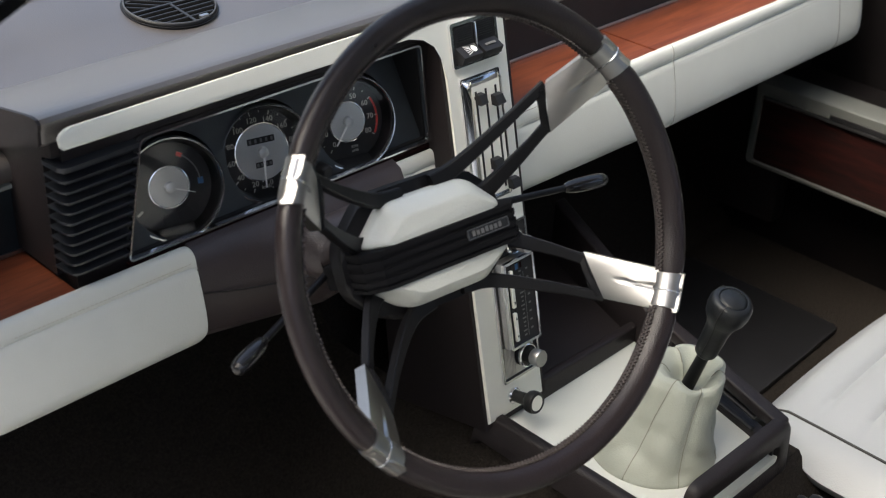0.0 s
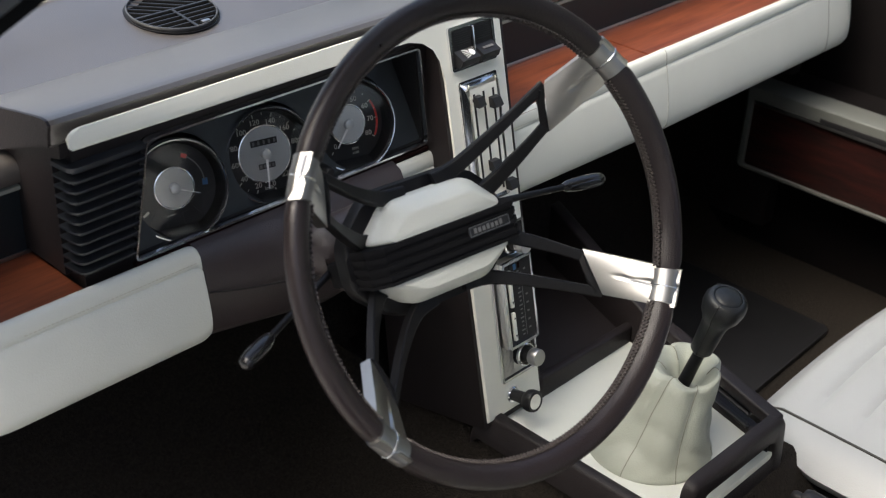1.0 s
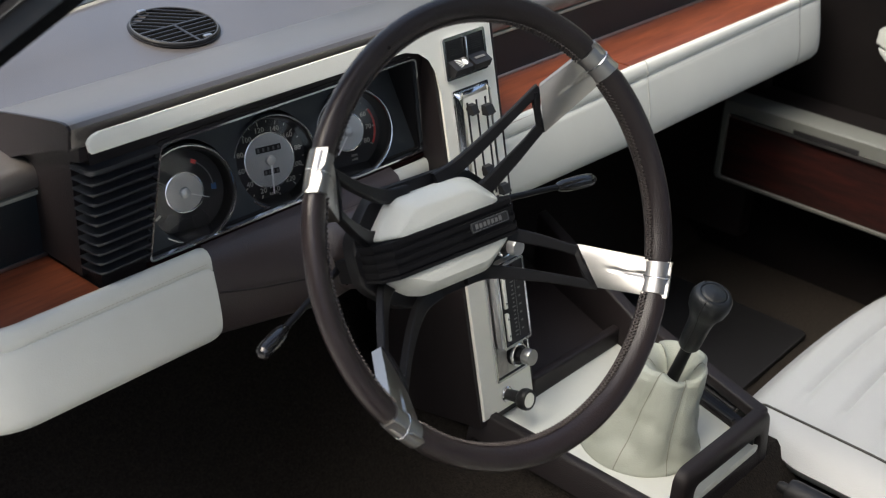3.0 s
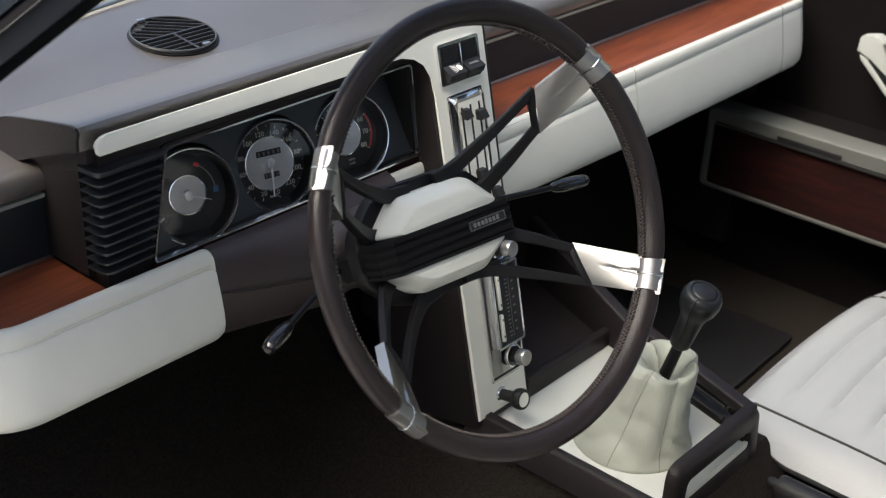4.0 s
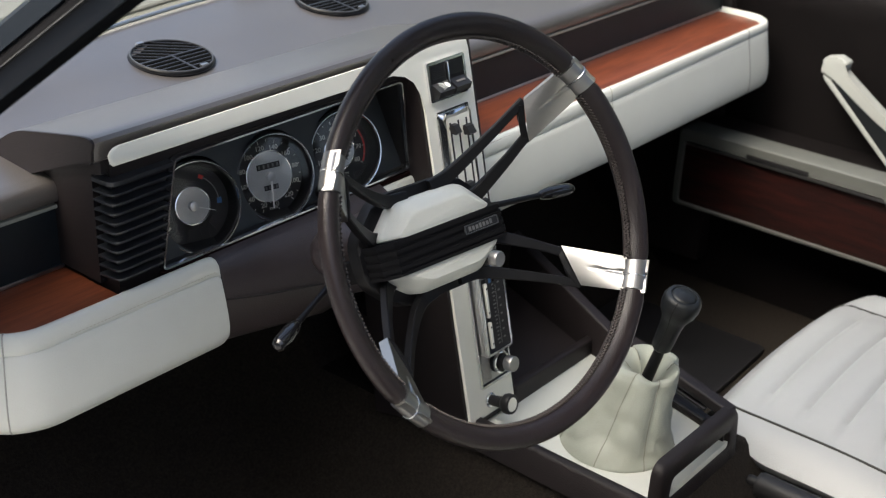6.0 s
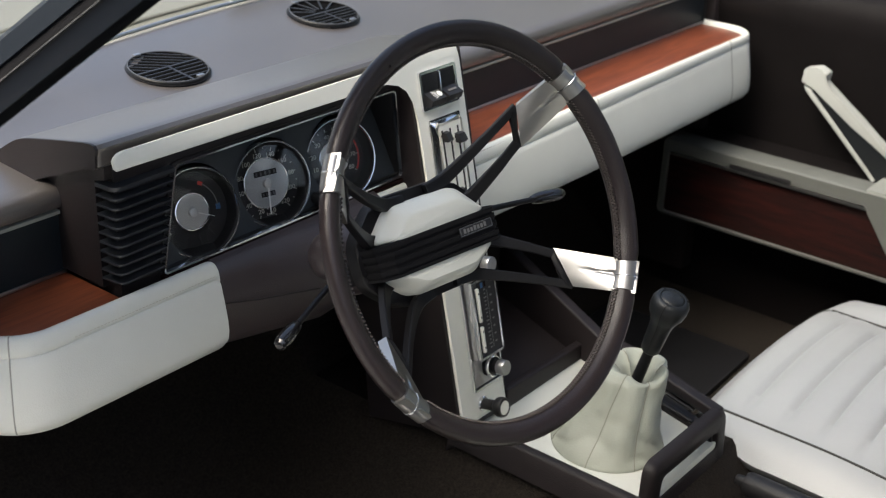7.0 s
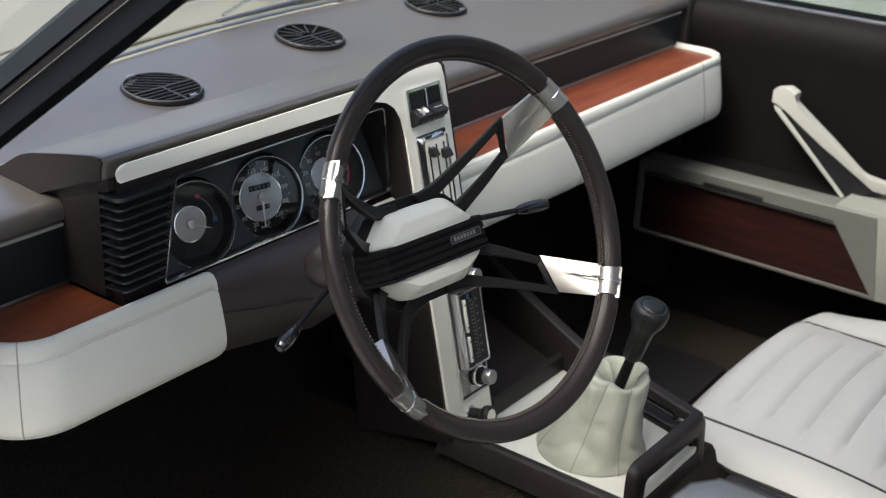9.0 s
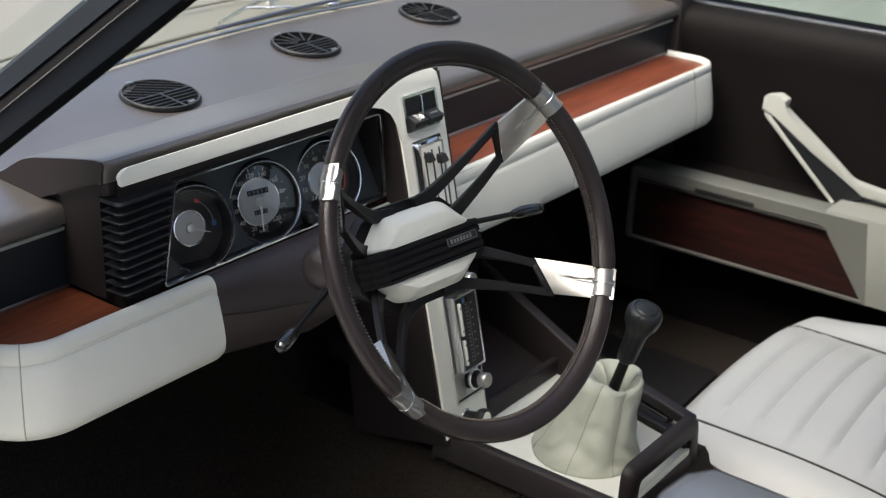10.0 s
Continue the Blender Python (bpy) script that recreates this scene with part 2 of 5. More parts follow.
def tube(bm, pts, r, n=10, loop=False, m=None, flat=1.0):
    """A round bar of radius r (one value or one a point) along pts."""
    pts = [Vector(p) for p in pts]
    rs = r if isinstance(r, (list, tuple)) else [r] * len(pts)
    rings, up = [], None
    for i, p in enumerate(pts):
        a = pts[i - 1] if (i or loop) else p
        b = pts[(i + 1) % len(pts)] if (i + 1 < len(pts) or loop) else p
        d = (b - a).normalized()
        if up is None:
            up = d.orthogonal().normalized()
        up = (up - d * up.dot(d)).normalized()
        s = d.cross(up)
        rings.append([p + rs[i] * (up * math.cos(2 * math.pi * k / n) * flat + s * math.sin(2 * math.pi * k / n)) for k in range(n)])
    return loft(bm, rings, m=m, loop=loop)


def rounded(w, h, r, n=5, cx=0.0, cy=0.0):
    """A rectangle with rounded corners, as a list of (x, y)."""
    out = []
    for qx, qy, a0 in ((1, 1, 0), (-1, 1, 90), (-1, -1, 180), (1, -1, 270)):
        for i in range(n + 1):
            a = radians(a0 + 90 * i / n)
            out.append((cx + qx * (w / 2 - r) + r * math.cos(a), cy + qy * (h / 2 - r) + r * math.sin(a)))
    return out


def corners(pts, r, n=4):
    """A polygon with its corners rounded by r."""
    out = []
    k = len(pts)
    for i in range(k):
        p, a, b = Vector(pts[i]), Vector(pts[i - 1]), Vector(pts[(i + 1) % k])
        rr = r[i] if isinstance(r, (list, tuple)) else r
        if rr <= 0:
            out.append(tuple(p))
            continue
        u, v = (a - p).normalized(), (b - p).normalized()
        s, e = p + u * rr, p + v * rr
        for j in range(n + 1):
            q = j / n
            out.append(tuple(s * (1 - q) ** 2 + p * 2 * q * (1 - q) + e * q * q))
    return out


def ring_frame(bm, outer, inner, z0, z1, m=None):
    """A frame between two outlines of equal count, from z0 to z1."""
    rings = [[(x, y, z0) for x, y in outer], [(x, y, z1) for x, y in outer], [(x, y, z1) for x, y in inner], [(x, y, z0) for x, y in inner]]
    return loft(bm, rings, m=m, loop=True)


def inset(pts, d):
    """A closed outline moved inward by d (outline runs anticlockwise)."""
    out = []
    k = len(pts)
    for i in range(k):
        a, p, b = Vector(pts[i - 1]), Vector(pts[i]), Vector(pts[(i + 1) % k])
        n1, n2 = Vector((-(p - a).y, (p - a).x)), Vector((-(b - p).y, (b - p).x))
        n1 = n1.normalized() if n1.length > 1e-9 else n2.normalized()
        n2 = n2.normalized() if n2.length > 1e-9 else n1
        n = (n1 + n2).normalized()
        out.append(tuple(p + n * d / max(0.3, n.dot(n1))))
    return out


def letters(bm, text, size, m, depth=0.0004):
    """Raised lettering in the built-in font, centred at the origin of m."""
    cu = bpy.data.curves.new("tmp", 'FONT')
    cu.body, cu.size, cu.extrude, cu.align_x, cu.align_y = text, size, depth, 'CENTER', 'CENTER'
    cu.resolution_u = 2
    ob = bpy.data.objects.new("tmp", cu)
    me = bpy.data.meshes.new_from_object(ob)
    me.transform(m)
    bm.from_mesh(me)
    bpy.data.objects.remove(ob)
    bpy.data.curves.remove(cu)
    bpy.data.meshes.remove(me)
    return bm


def smooth_path(pts, n=6):
    """A Catmull-Rom line through pts."""
    p = [Vector(q) for q in pts]
    p = [2 * p[0] - p[1]] + p + [2 * p[-1] - p[-2]]
    out = []
    for i in range(1, len(p) - 2):
        for j in range(n):
            t = j / n
            out.append(0.5 * (2 * p[i] + (p[i + 1] - p[i - 1]) * t + (2 * p[i - 1] - 5 * p[i] + 4 * p[i + 1] - p[i + 2]) * t ** 2 + (3 * p[i] - p[i - 1] - 3 * p[i + 1] + p[i + 2]) * t ** 3))
    return out + [p[-2]]


# ---- setting: floor, firewall, pillars, roof, glass, outside ----
def rear_edge(x):
    """Where the dashboard meets the windscreen."""
    return 0.668 - 0.26 * (x - 0.42) ** 2


def build_floor():
    bm = B()
    prof = [(-0.42, 0.02), (-0.40, 0.0), (0.10, 0.0), (0.15, 0.04), (0.20, 0.15), (0.225, 0.185), (0.47, 0.185), (0.50, 0.15), (0.55, 0.04), (0.60, 0.0), (1.14, 0.0), (1.20, 0.02)]
    rings = []
    for y in (-1.5, -0.6, -0.10, -0.055, 0.3, 0.45, 0.62, 0.72):
        lift = max(0.0, y - 0.45) * 0.9
        low = 0.70 if y < -0.09 else 1.0
        rings.append([(x, y, z * low + lift) for x, z in prof] + [(x, y, -0.03 + lift) for x, z in reversed(prof)])
    loft(bm, rings)
    setting("floor", bm, CARPET, "dark brown carpeted car floor with raised centre tunnel", "floor")
    bm = B()
    box(bm, (-0.42, 0.74, -0.02), (1.16, 0.78, 0.58), r=0.01)
    setting("wall_firewall", bm, FELT, "carpeted bulkhead under the dashboard, lightened in place of light", "wall")
    bm = B()
    box(bm, (-0.37, 0.335, 0.485), (1.10, 0.74, 0.512))
    setting("trim_under_dash", bm, BLACK, "black underside board of the dashboard", "trim")


def build_shell():
    # screen pillar beside the driver, leaning back and inward
    lines = {"inner": ((-0.395, 0.177, 0.750), (-0.274, 0.090, 0.862)), "bead": ((-0.328, 0.271, 0.753), (-0.230, 0.202, 0.845)), "outer": ((-0.300, 0.345, 0.775), (-0.215, 0.285, 0.860))}

    def at(name, t):
        a, b = (Vector(p) for p in lines[name])
        return a + (b - a) * t
    pillar = thing("windscreen_pillar", (-0.52, 0.32, 0.60), "dark windscreen pillar with glossy blue-grey painted outer face", "pillar", kind="structure")
    inner, bead, outer, edge = B(), B(), B(), B()
    ra, rb, rc, rd = [], [], [], []
    back = Vector((0.03, 0.02, -0.02))
    for t in (-1.5, -0.5, 0.5, 1.5, 2.6):
        p, c = at("inner", t), at("bead", t)
        p, o = p.lerp(c, 0.14), c.lerp(at("outer", t), 0.62)
        ra.append([p - back * 0.5, c, c + back * 0.6, p])
        rb.append(c + Vector((-0.004, -0.003, 0.002)))
        m1, m2 = c.lerp(o, 0.28) + Vector((-0.004, -0.004, 0.003)), c.lerp(o, 0.65) + Vector((-0.010, -0.009, 0.010))
        rc.append([c.lerp(o, 0.30), m1 + Vector((-0.002, -0.002, 0.002)), m2, o, o + back, c.lerp(o, 0.3) + back])
        rd.append([c, c.lerp(o, 0.16) + Vector((-0.003, -0.003, 0.002)), m1, m1 + back * 0.4, c + back * 0.4])
    loft(inner, ra)
    part("inner_cover", inner, BLUE_BLACK, pillar, "matt black inner cover")
    tube(bead, rb, 0.0011, 8)
    part("bead", bead, GREY_VINYL, pillar, "thin dull bead")
    loft(edge, rd)
    part("seal", edge, RUBBER, pillar, "black rubber seal")
    loft(outer, rc)
    part("outer_panel", outer, PILLAR_PAINT, pillar, "glossy blue-grey painted outer face", 20)

    # windscreen
    bm = B()
    n = 16
    lower, upper = [], []
    for k in range(n + 1):
        x = -0.36 + 1.46 * k / n
        lower.append((x, rear_edge(x) + 0.002, 0.6440))
        upper.append((0.37 + (x - 0.37) * 0.88, -0.18 - 0.12 * (x - 0.37) ** 2, 1.16))
    t = [[Vector(a), Vector(b), Vector(b) + Vector((0, 0.004, 0.003)), Vector(a) + Vector((0, 0.004, 0.003))] for a, b in zip(lower, upper)]
    loft(bm, t)
    ws = setting("window_1", bm, GLASS, "clear curved windscreen glass", "window")
    ws.visible_shadow = False
    bm = B()
    tube(bm, [(x, y + 0.003, z + 0.001) for x, y, z in lower], 0.0026, 8)
    setting("trim_windscreen", bm, SATIN, "thin chrome moulding along the windscreen base", "trim")

    # bonnet and scuttle outside
    bm = B()
    rings = []
    for k in range(n + 1):
        x = -0.45 + 1.66 * k / n
        c = 0.03 * (1 - ((x - 0.37) / 0.83) ** 2)
        y0 = rear_edge(x) + 0.012
        rings.append([(x, y0, 0.632), (x, y0 + 0.11, 0.612 + c), (x, y0 + 0.5, 0.595 + c), (x, 1.95, 0.52 + c), (x, 1.97, 0.42), (x, y0 + 0.02, 0.54)])
    loft(bm, rings)
    bonnet = thing("bonnet", (0.37, 0.75, 0.40), "cream painted car bonnet beyond the windscreen", "bonnet")
    part("panel", bm, CREAM_PAINT, bonnet)
    for dx in (-0.30, 0.30):
        bm = B()
        tube(bm, [(0.37 + dx, 0.86, 0.6235), (0.37 + dx * 1.1, 1.9, 0.540)], 0.005, 6)
        part("pressed_rib", bm, CREAM_PAINT, bonnet)
    bm = B()
    pts = [(-0.36 + 1.46 * k / n, rear_edge(-0.36 + 1.46 * k / n) + 0.135, 0.620 + 0.03 * (1 - ((-0.36 + 1.46 * k / n - 0.37) / 0.83) ** 2)) for k in range(n + 1)]
    tube(bm, [(x, y - 0.082, 0.6375) for x, y, z in pts], 0.0030, 6)
    part("scuttle_edge", bm, CREAM_PAINT, bonnet, "raised cream scuttle edge")
    bm = B()
    tube(bm, pts, 0.0025, 6)
    part("rear_lip", bm, CREAM_PAINT, bonnet, "rolled rear lip of the bonnet")

    # wiper
    w = thing("windscreen_wiper", (0.52, 0.72, 0.64), "chrome windscreen wiper resting at the glass base", "wiper")
    bm = B()
    tube(bm, smooth_path([(0.305, 0.672, 0.660), (0.404, 0.721, 0.658), (0.464, 0.745, 0.655), (0.53, 0.790, 0.645)]), [0.0030] * 19, 8)
    part("arm", bm, CHROME, w)
    bm = B()
    tube(bm, [(0.283, 0.661, 0.656), (0.42, 0.671, 0.656), (0.62, 0.674, 0.656)], 0.0032, 6)
    part("blade", bm, DULL_CHROME, w, "dull grey wiper blade")
    bm = B()
    tube(bm, [(0.404, 0.721, 0.658), (0.430, 0.690, 0.660), (0.455, 0.676, 0.659)], 0.0018, 6)
    part("link", bm, CHROME, w, "thin chrome link")
    bm = B()
    lathe(bm, [(0.012, 0), (0.012, 0.012), (0.008, 0.018)], pose(0.53, 0.792, 0.632), 16)
    part("pivot_cap", bm, CHROME, w, "chrome pivot cap")
    # washer jet
    j = thing("washer_jet", (0.575, 0.703, 0.634), "small chrome washer jet on the scuttle", "washer jet")
    bm = B()
    lathe(bm, [(0.014, 0), (0.013, 0.010), (0.006, 0.016)], pose(0.575, 0.703, 0.634), 16)
    part("jet", bm, CHROME, j)

    # rear quarter of the body behind the door opening
    bm = B()
    rings = []
    for y, f in ((-0.358, 0.80), (-0.364, 0.94), (-0.38, 1.0), (-0.7, 1.0), (-1.5, 1.0)):
        top = [(-0.46, 0.58), (-0.45, 0.635), (-0.41, 0.664), (-0.35, 0.678), (-0.315, 0.674), (-0.292, 0.654), (-0.285, 0.61), (-0.285, 0.10), (-0.46, 0.10)]
        rings.append([(-0.365 + (x + 0.365) * f, y, z - (0.688 - 0.688 * f) * 0.2) for x, z in top])
    loft(bm, rings)
    quarter = thing("rear_quarter_panel", (-0.37, -0.9, 0.10), "blue-grey rear quarter panel behind the door opening", "body panel")
    part("panel", bm, QUARTER, quarter, "", 50)

    # added roof, pillars and rear body, mostly unseen, which shade the cabin
    bm = B()
    rings = []
    for y, z, half in ((-0.16, 1.150, 0.60), (-0.20, 1.168, 0.62), (-0.55, 1.195, 0.64), (-1.0, 1.195, 0.64), (-1.5, 1.160, 0.60)):
        rings.append([(0.37 + half * u, y - 0.03 * u * u, z - 0.035 * u ** 4) for u in (-1, -0.8, -0.4, 0, 0.4, 0.8, 1)] + [(0.37 + half * u, y - 0.03 * u * u, z + 0.03 - 0.035 * u ** 4) for u in (1, 0.8, 0.4, 0, -0.4, -0.8, -1)])
    loft(bm, rings)
    setting("ceiling_roof", bm, HEADLINER, "unseen grey headliner and roof, added to shade the cabin", "roof", 50)
    for name, lo, hi, wide in (("pillar_front", (1.150, 0.470, 0.625), (0.985, -0.170, 1.150), 0.045), ("pillar_middle", (1.165, -0.62, 0.60), (1.000, -0.66, 1.160), 0.05), ("pillar_door_post", (-0.36, -0.70, 0.60), (-0.25, -0.72, 1.160), 0.05), ("pillar_rear", (1.165, -1.40, 0.60), (0.98, -1.38, 1.150), 0.12), ("pillar_rear_near", (-0.40, -1.40, 0.60), (-0.24, -1.38, 1.150), 0.12)):
        bm = B()
        ends = []
        for p in (lo, hi):
            ends.append([(p[0] - 0.022, p[1] - wide, p[2]), (p[0] + 0.030, p[1] - wide, p[2]), (p[0] + 0.030, p[1] + wide, p[2]), (p[0] - 0.022, p[1] + wide, p[2])])
        hexa(bm, ends[0], ends[1], None, 0.008, 2)
        setting(name, bm, BROWN_DARK, "added roof pillar in dark trim, shading the cabin", "pillar")
    bm = B()
    box(bm, (-0.44, -1.56, -0.02), (1.20, -1.50, 0.72), None, 0.02)
    setting("wall_rear", bm, BROWN_DARK, "unseen dark rear bulkhead, added to close the cabin", "wall")

    # ground and distance
    bm = B()
    box(bm, (-400, -400, -0.36), (400, 400, -0.34))
    setting("ground", bm, GRAVEL, "grey paving outside the car", "ground")
    bm = B()
    box(bm, (4.2, -6.0, -0.34), (4.4, 3.2, 1.25))
    setting("backdrop", bm, HEDGE, "plain grey-green distance beyond the side window", "backdrop")
    # unseen dark screen, added so the dash top's right side reflects less sky
    bm = B()
    box(bm, (12.0, -10.0, -0.34), (12.4, 13.0, 6.6))
    setting("backdrop_far_screen", bm, FAR_SCREEN, "unseen dark screen, added to dim reflections on the dash", "backdrop")
    # unseen screen added to hold low sky off the spoke plates and cabin
    bm = B()
    box(bm, (-6.4, -8.0, -0.34), (-6.0, 7.0, 5.8))
    setting("backdrop_side_screen", bm, SIDE_SCREEN, "unseen green screen, added to block sky at the driver side", "backdrop")


# ---- dashboard ----
def pad_profile(x):
    """The section of the roll as (depth, height); on the passenger's side it hangs lower and its seam climbs."""
    far = min(1.0, max(0.0, (x - 0.28) / 0.30))
    climb = 0.009 * min(1.0, max(0.0, (x - 0.45) / 0.55))
    base = [(0.040, 0.446), (0.018, 0.4350), (0.0065, 0.4360), (0.0010, 0.4430), (0.0, 0.4520), (0.0014, 0.4650), (0.0050, 0.4830), (0.0098, 0.5030), (0.0116, 0.5092), (0.0134, 0.5106), (0.0122, 0.5120), (0.0134, 0.5190), (0.0150, 0.5250), (0.0180, 0.5286), (0.0218, 0.5290), (0.0252, 0.5262), (0.0265, 0.5200), (0.040, 0.49)]
    out = []
    for i, (d, z) in enumerate(base):
        if z < 0.48:
            z = 0.48 + (z - 0.48) * (1 + 0.18 * far)
        elif z > 0.512:
            z = 0.512 + (z - 0.512) * (1 + 0.17 * far)
        lift = climb * (0.0, 0.35, 0.8, 1, 1, 1, 0.55, 0.25)[i - 6] if 6 <= i <= 13 else 0.0
        out.append((d, z + lift))
    return out


PAD_FACE = 0.2565


def pad(bm, path, thin=1.0):
    """A padded roll; path: points (x, y) with the outward direction (nx, ny) and a size."""
    rings = []
    for x, y, nx, ny, s in path:
        q = s * (1 - (1 - thin) * abs(nx))
        rings.append([(x - nx * d * q, y - ny * d * q, 0.486 + (z - 0.486) * s) for d, z in pad_profile(x)])
    loft(bm, rings)


def pad_path(x0, x1, face=PAD_FACE, corner=0.060, back=0.388, end_round=True):
    """Along x from x0 to the corner at x1 and then forward to the fascia."""
    s = 1 if x1 > x0 else -1
    out = [(x0, face, 0, -1, 0.86), (x0 + s * 0.0008, face, 0, -1, 0.92), (x0 + s * 0.0025, face, 0, -1, 0.965), (x0 + s * 0.0060, face, 0, -1, 0.99), (x0 + s * 0.0100, face, 0, -1, 1.0)] if end_round else [(x0, face, 0, -1, 1), (x0 + s * 0.0100, face, 0, -1, 1.0)]
    stop = x1 - s * corner
    k = max(2, int(abs(stop - x0) / 0.03))
    out += [(x0 + s * 0.0100 + (stop - x0 - s * 0.0100) * i / k, face, 0, -1, 1) for i in range(1, k + 1)]
    for i in range(1, 13):
        a = radians(90 * i / 12)
        out.append((stop + s * corner * math.sin(a), face + corner * (1 - math.cos(a)), s * math.sin(a), -math.cos(a), 1))
    out += [(x1, face + corner + (back - face - corner) * i / 3, s, 0, 1) for i in range(1, 4)]
    return out


def build_dashboard():
    dash = thing("dashboard", (0.37, 0.45, 0.43), "brown leather dashboard with cream padding and teak tray", "dashboard")
    # upper shelf
    bm = B()
    rings = []
    n = 24
    for k in range(n + 1):
        x = -0.385 + 1.505 * k / n
        y1 = rear_edge(x)
        rings.append([(x, 0.376, 0.5905), (x, 0.3665, 0.5925), (x, 0.3650, 0.5960), (x, 0.3655, 0.6040), (x, 0.3672, 0.6090), (x, 0.3705, 0.6125), (x, 0.3760, 0.6145), (x, 0.384, 0.6155), (x, 0.42, 0.6180), (x, 0.49, 0.6220), (x, 0.55 - 0.2 * (0.668 - y1), 0.6290), (x, y1 - 0.012, 0.6415), (x, y1, 0.641), (x, y1, 0.615), (x, 0.45, 0.585)])
    loft(bm, rings)
    part("top_cover", bm, BROWN, dash, "dark brown leather dash top", 40)
    # raised hood over the instruments
    bm = B()
    prof = [(0.305, 0.6520), (0.296, 0.6520), (0.2930, 0.655), (0.2920, 0.6655), (0.2905, 0.6695), (0.2900, 0.6730), (0.2930, 0.6762), (0.2965, 0.6767), (0.301, 0.6766), (0.310, 0.6752), (0.34, 0.6692), (0.37, 0.6628), (0.395, 0.6572), (0.405, 0.6545), (0.414, 0.6512), (0.422, 0.6472), (0.432, 0.6412), (0.444, 0.6338), (0.454, 0.6282), (0.466, 0.6238), (0.474, 0.6218), (0.474, 0.610), (0.40, 0.612)]
    rings = []
    for x, f in ((-0.2105, 0.965), (-0.2100, 0.985), (-0.2085, 0.995), (-0.206, 1.0), (-0.199, 1.0), (-0.1, 1.0), (0.0, 1.0), (0.1, 1.0), (0.2, 1.0), (0.280, 1.0), (0.298, 0.96), (0.305, 0.86)):
        rings.append([(x, 0.39 + (y - 0.39) * f, 0.625 + (z - 0.625) * f) for y, z in prof])
    loft(bm, rings)
    part("instrument_hood", bm, BROWN, dash, "raised leather hood above the dials", 34)
    # plate added over the hood's own end, dark to stand for its shade
    bm = B()
    prism(bm, [(0.39 + (y - 0.39) * 0.985, 0.625 + (z - 0.625) * 0.985) for y, z in prof], -0.2128, -0.2100, frame_at((0, 0, 0), (0, 1, 0), (0, 0, 1), (1, 0, 0)))
    part("hood_end", bm, BROWN_DARK, dash, "added hood end plate, darker leather for the end's shade", 34)
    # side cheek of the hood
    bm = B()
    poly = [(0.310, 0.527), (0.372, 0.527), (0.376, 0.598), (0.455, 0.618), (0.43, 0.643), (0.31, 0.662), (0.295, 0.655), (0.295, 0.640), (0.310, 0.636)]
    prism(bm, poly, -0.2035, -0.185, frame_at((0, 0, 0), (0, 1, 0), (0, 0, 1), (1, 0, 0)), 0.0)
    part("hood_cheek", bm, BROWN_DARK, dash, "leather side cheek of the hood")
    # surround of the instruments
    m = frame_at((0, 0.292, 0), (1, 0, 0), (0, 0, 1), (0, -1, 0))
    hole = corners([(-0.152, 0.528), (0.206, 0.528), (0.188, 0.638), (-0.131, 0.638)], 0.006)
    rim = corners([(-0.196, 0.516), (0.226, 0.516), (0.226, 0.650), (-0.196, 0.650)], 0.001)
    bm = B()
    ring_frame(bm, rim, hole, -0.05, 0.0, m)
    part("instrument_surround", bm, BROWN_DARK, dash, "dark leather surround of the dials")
    # trays of veneer, fascia strips
    for x0, x1, top in ((-0.340, -0.200, 0.521), (0.300, 0.5885, 0.5265), (0.5920, 1.092, 0.5265)):
        bm = B()
        prism(bm, corners([(x0, 0.272), (x1, 0.272), (x1, 0.374), (x0, 0.374)], [0.072 if x0 < -0.3 else 0, 0.064 if x1 > 1 else 0, 0, 0], 8), top - 0.013, top)
        part("veneer_tray", bm, WOOD, dash, "reddish teak veneer shelf")
    for x0, x1, top in ((-0.378, -0.200, 0.521), (0.300, 1.104, 0.5265)):
        bm = B()
        box(bm, (x0, 0.372, 0.500), (x1, 0.384, 0.5835))
        part("fascia", bm, FASCIA, dash, "black vinyl fascia strip")
        bm = B()
        box(bm, (x0, 0.368, 0.5848), (x1, 0.384, 0.5890), r=0.001)
        part("fascia_moulding", bm, PALE_TRIM, dash, "bright moulding along the fascia")
        bm = B()
        box(bm, (x0, 0.3705, top + 0.0003), (x1, 0.374, top + 0.0040), r=0.0006)
        part("tray_moulding", bm, SATIN, dash, "thin dull metal moulding")
    bm = B()
    box(bm, (1.0945, 0.3690, 0.528), (1.0975, 0.3722, 0.5840), r=0.0008)
    part("fascia_end", bm, GREY_VINYL, dash, "narrow upright edge of the fascia")
    # cream padding
    bm = B()
    pad(bm, pad_path(-0.096, -0.357, corner=0.070))
    left = part("padding", bm, WHITE, dash, "cream leather padding roll with stitched seam", 60)
    bm = B()
    pad(bm, pad_path(0.3005, 1.114, end_round=False), 0.75)
    right = part("padding", bm, WHITE, dash, "long cream leather padding roll with stitched seam", 60)
    bm = B()
    pad(bm, [(x, 0.2655, 0, -1, q) for x, q in ((0.152, 0.74), (0.156, 0.82), (0.18, 0.82), (0.227, 0.82), (0.2305, 0.74))])
    part("padding", bm, WHITE, dash, "short cream leather padding piece", 60)
    # cross seams: thin lines of thread lying in the joins of the leather
    for px, turn, owner in ((-0.287, 42, left), (1.004, 0, right), (0.607, 0, right)):
        bm = B()
        a = radians(turn)
        c = 0.070 if turn else 0.0
        o = (px - c * math.sin(a), PAD_FACE + c * (1 - math.cos(a)))
        nx, ny = -math.sin(a), -math.cos(a)
        pts = [(o[0] - nx * d, o[1] - ny * d, z) for d, z in pad_profile(px)[1:16]]
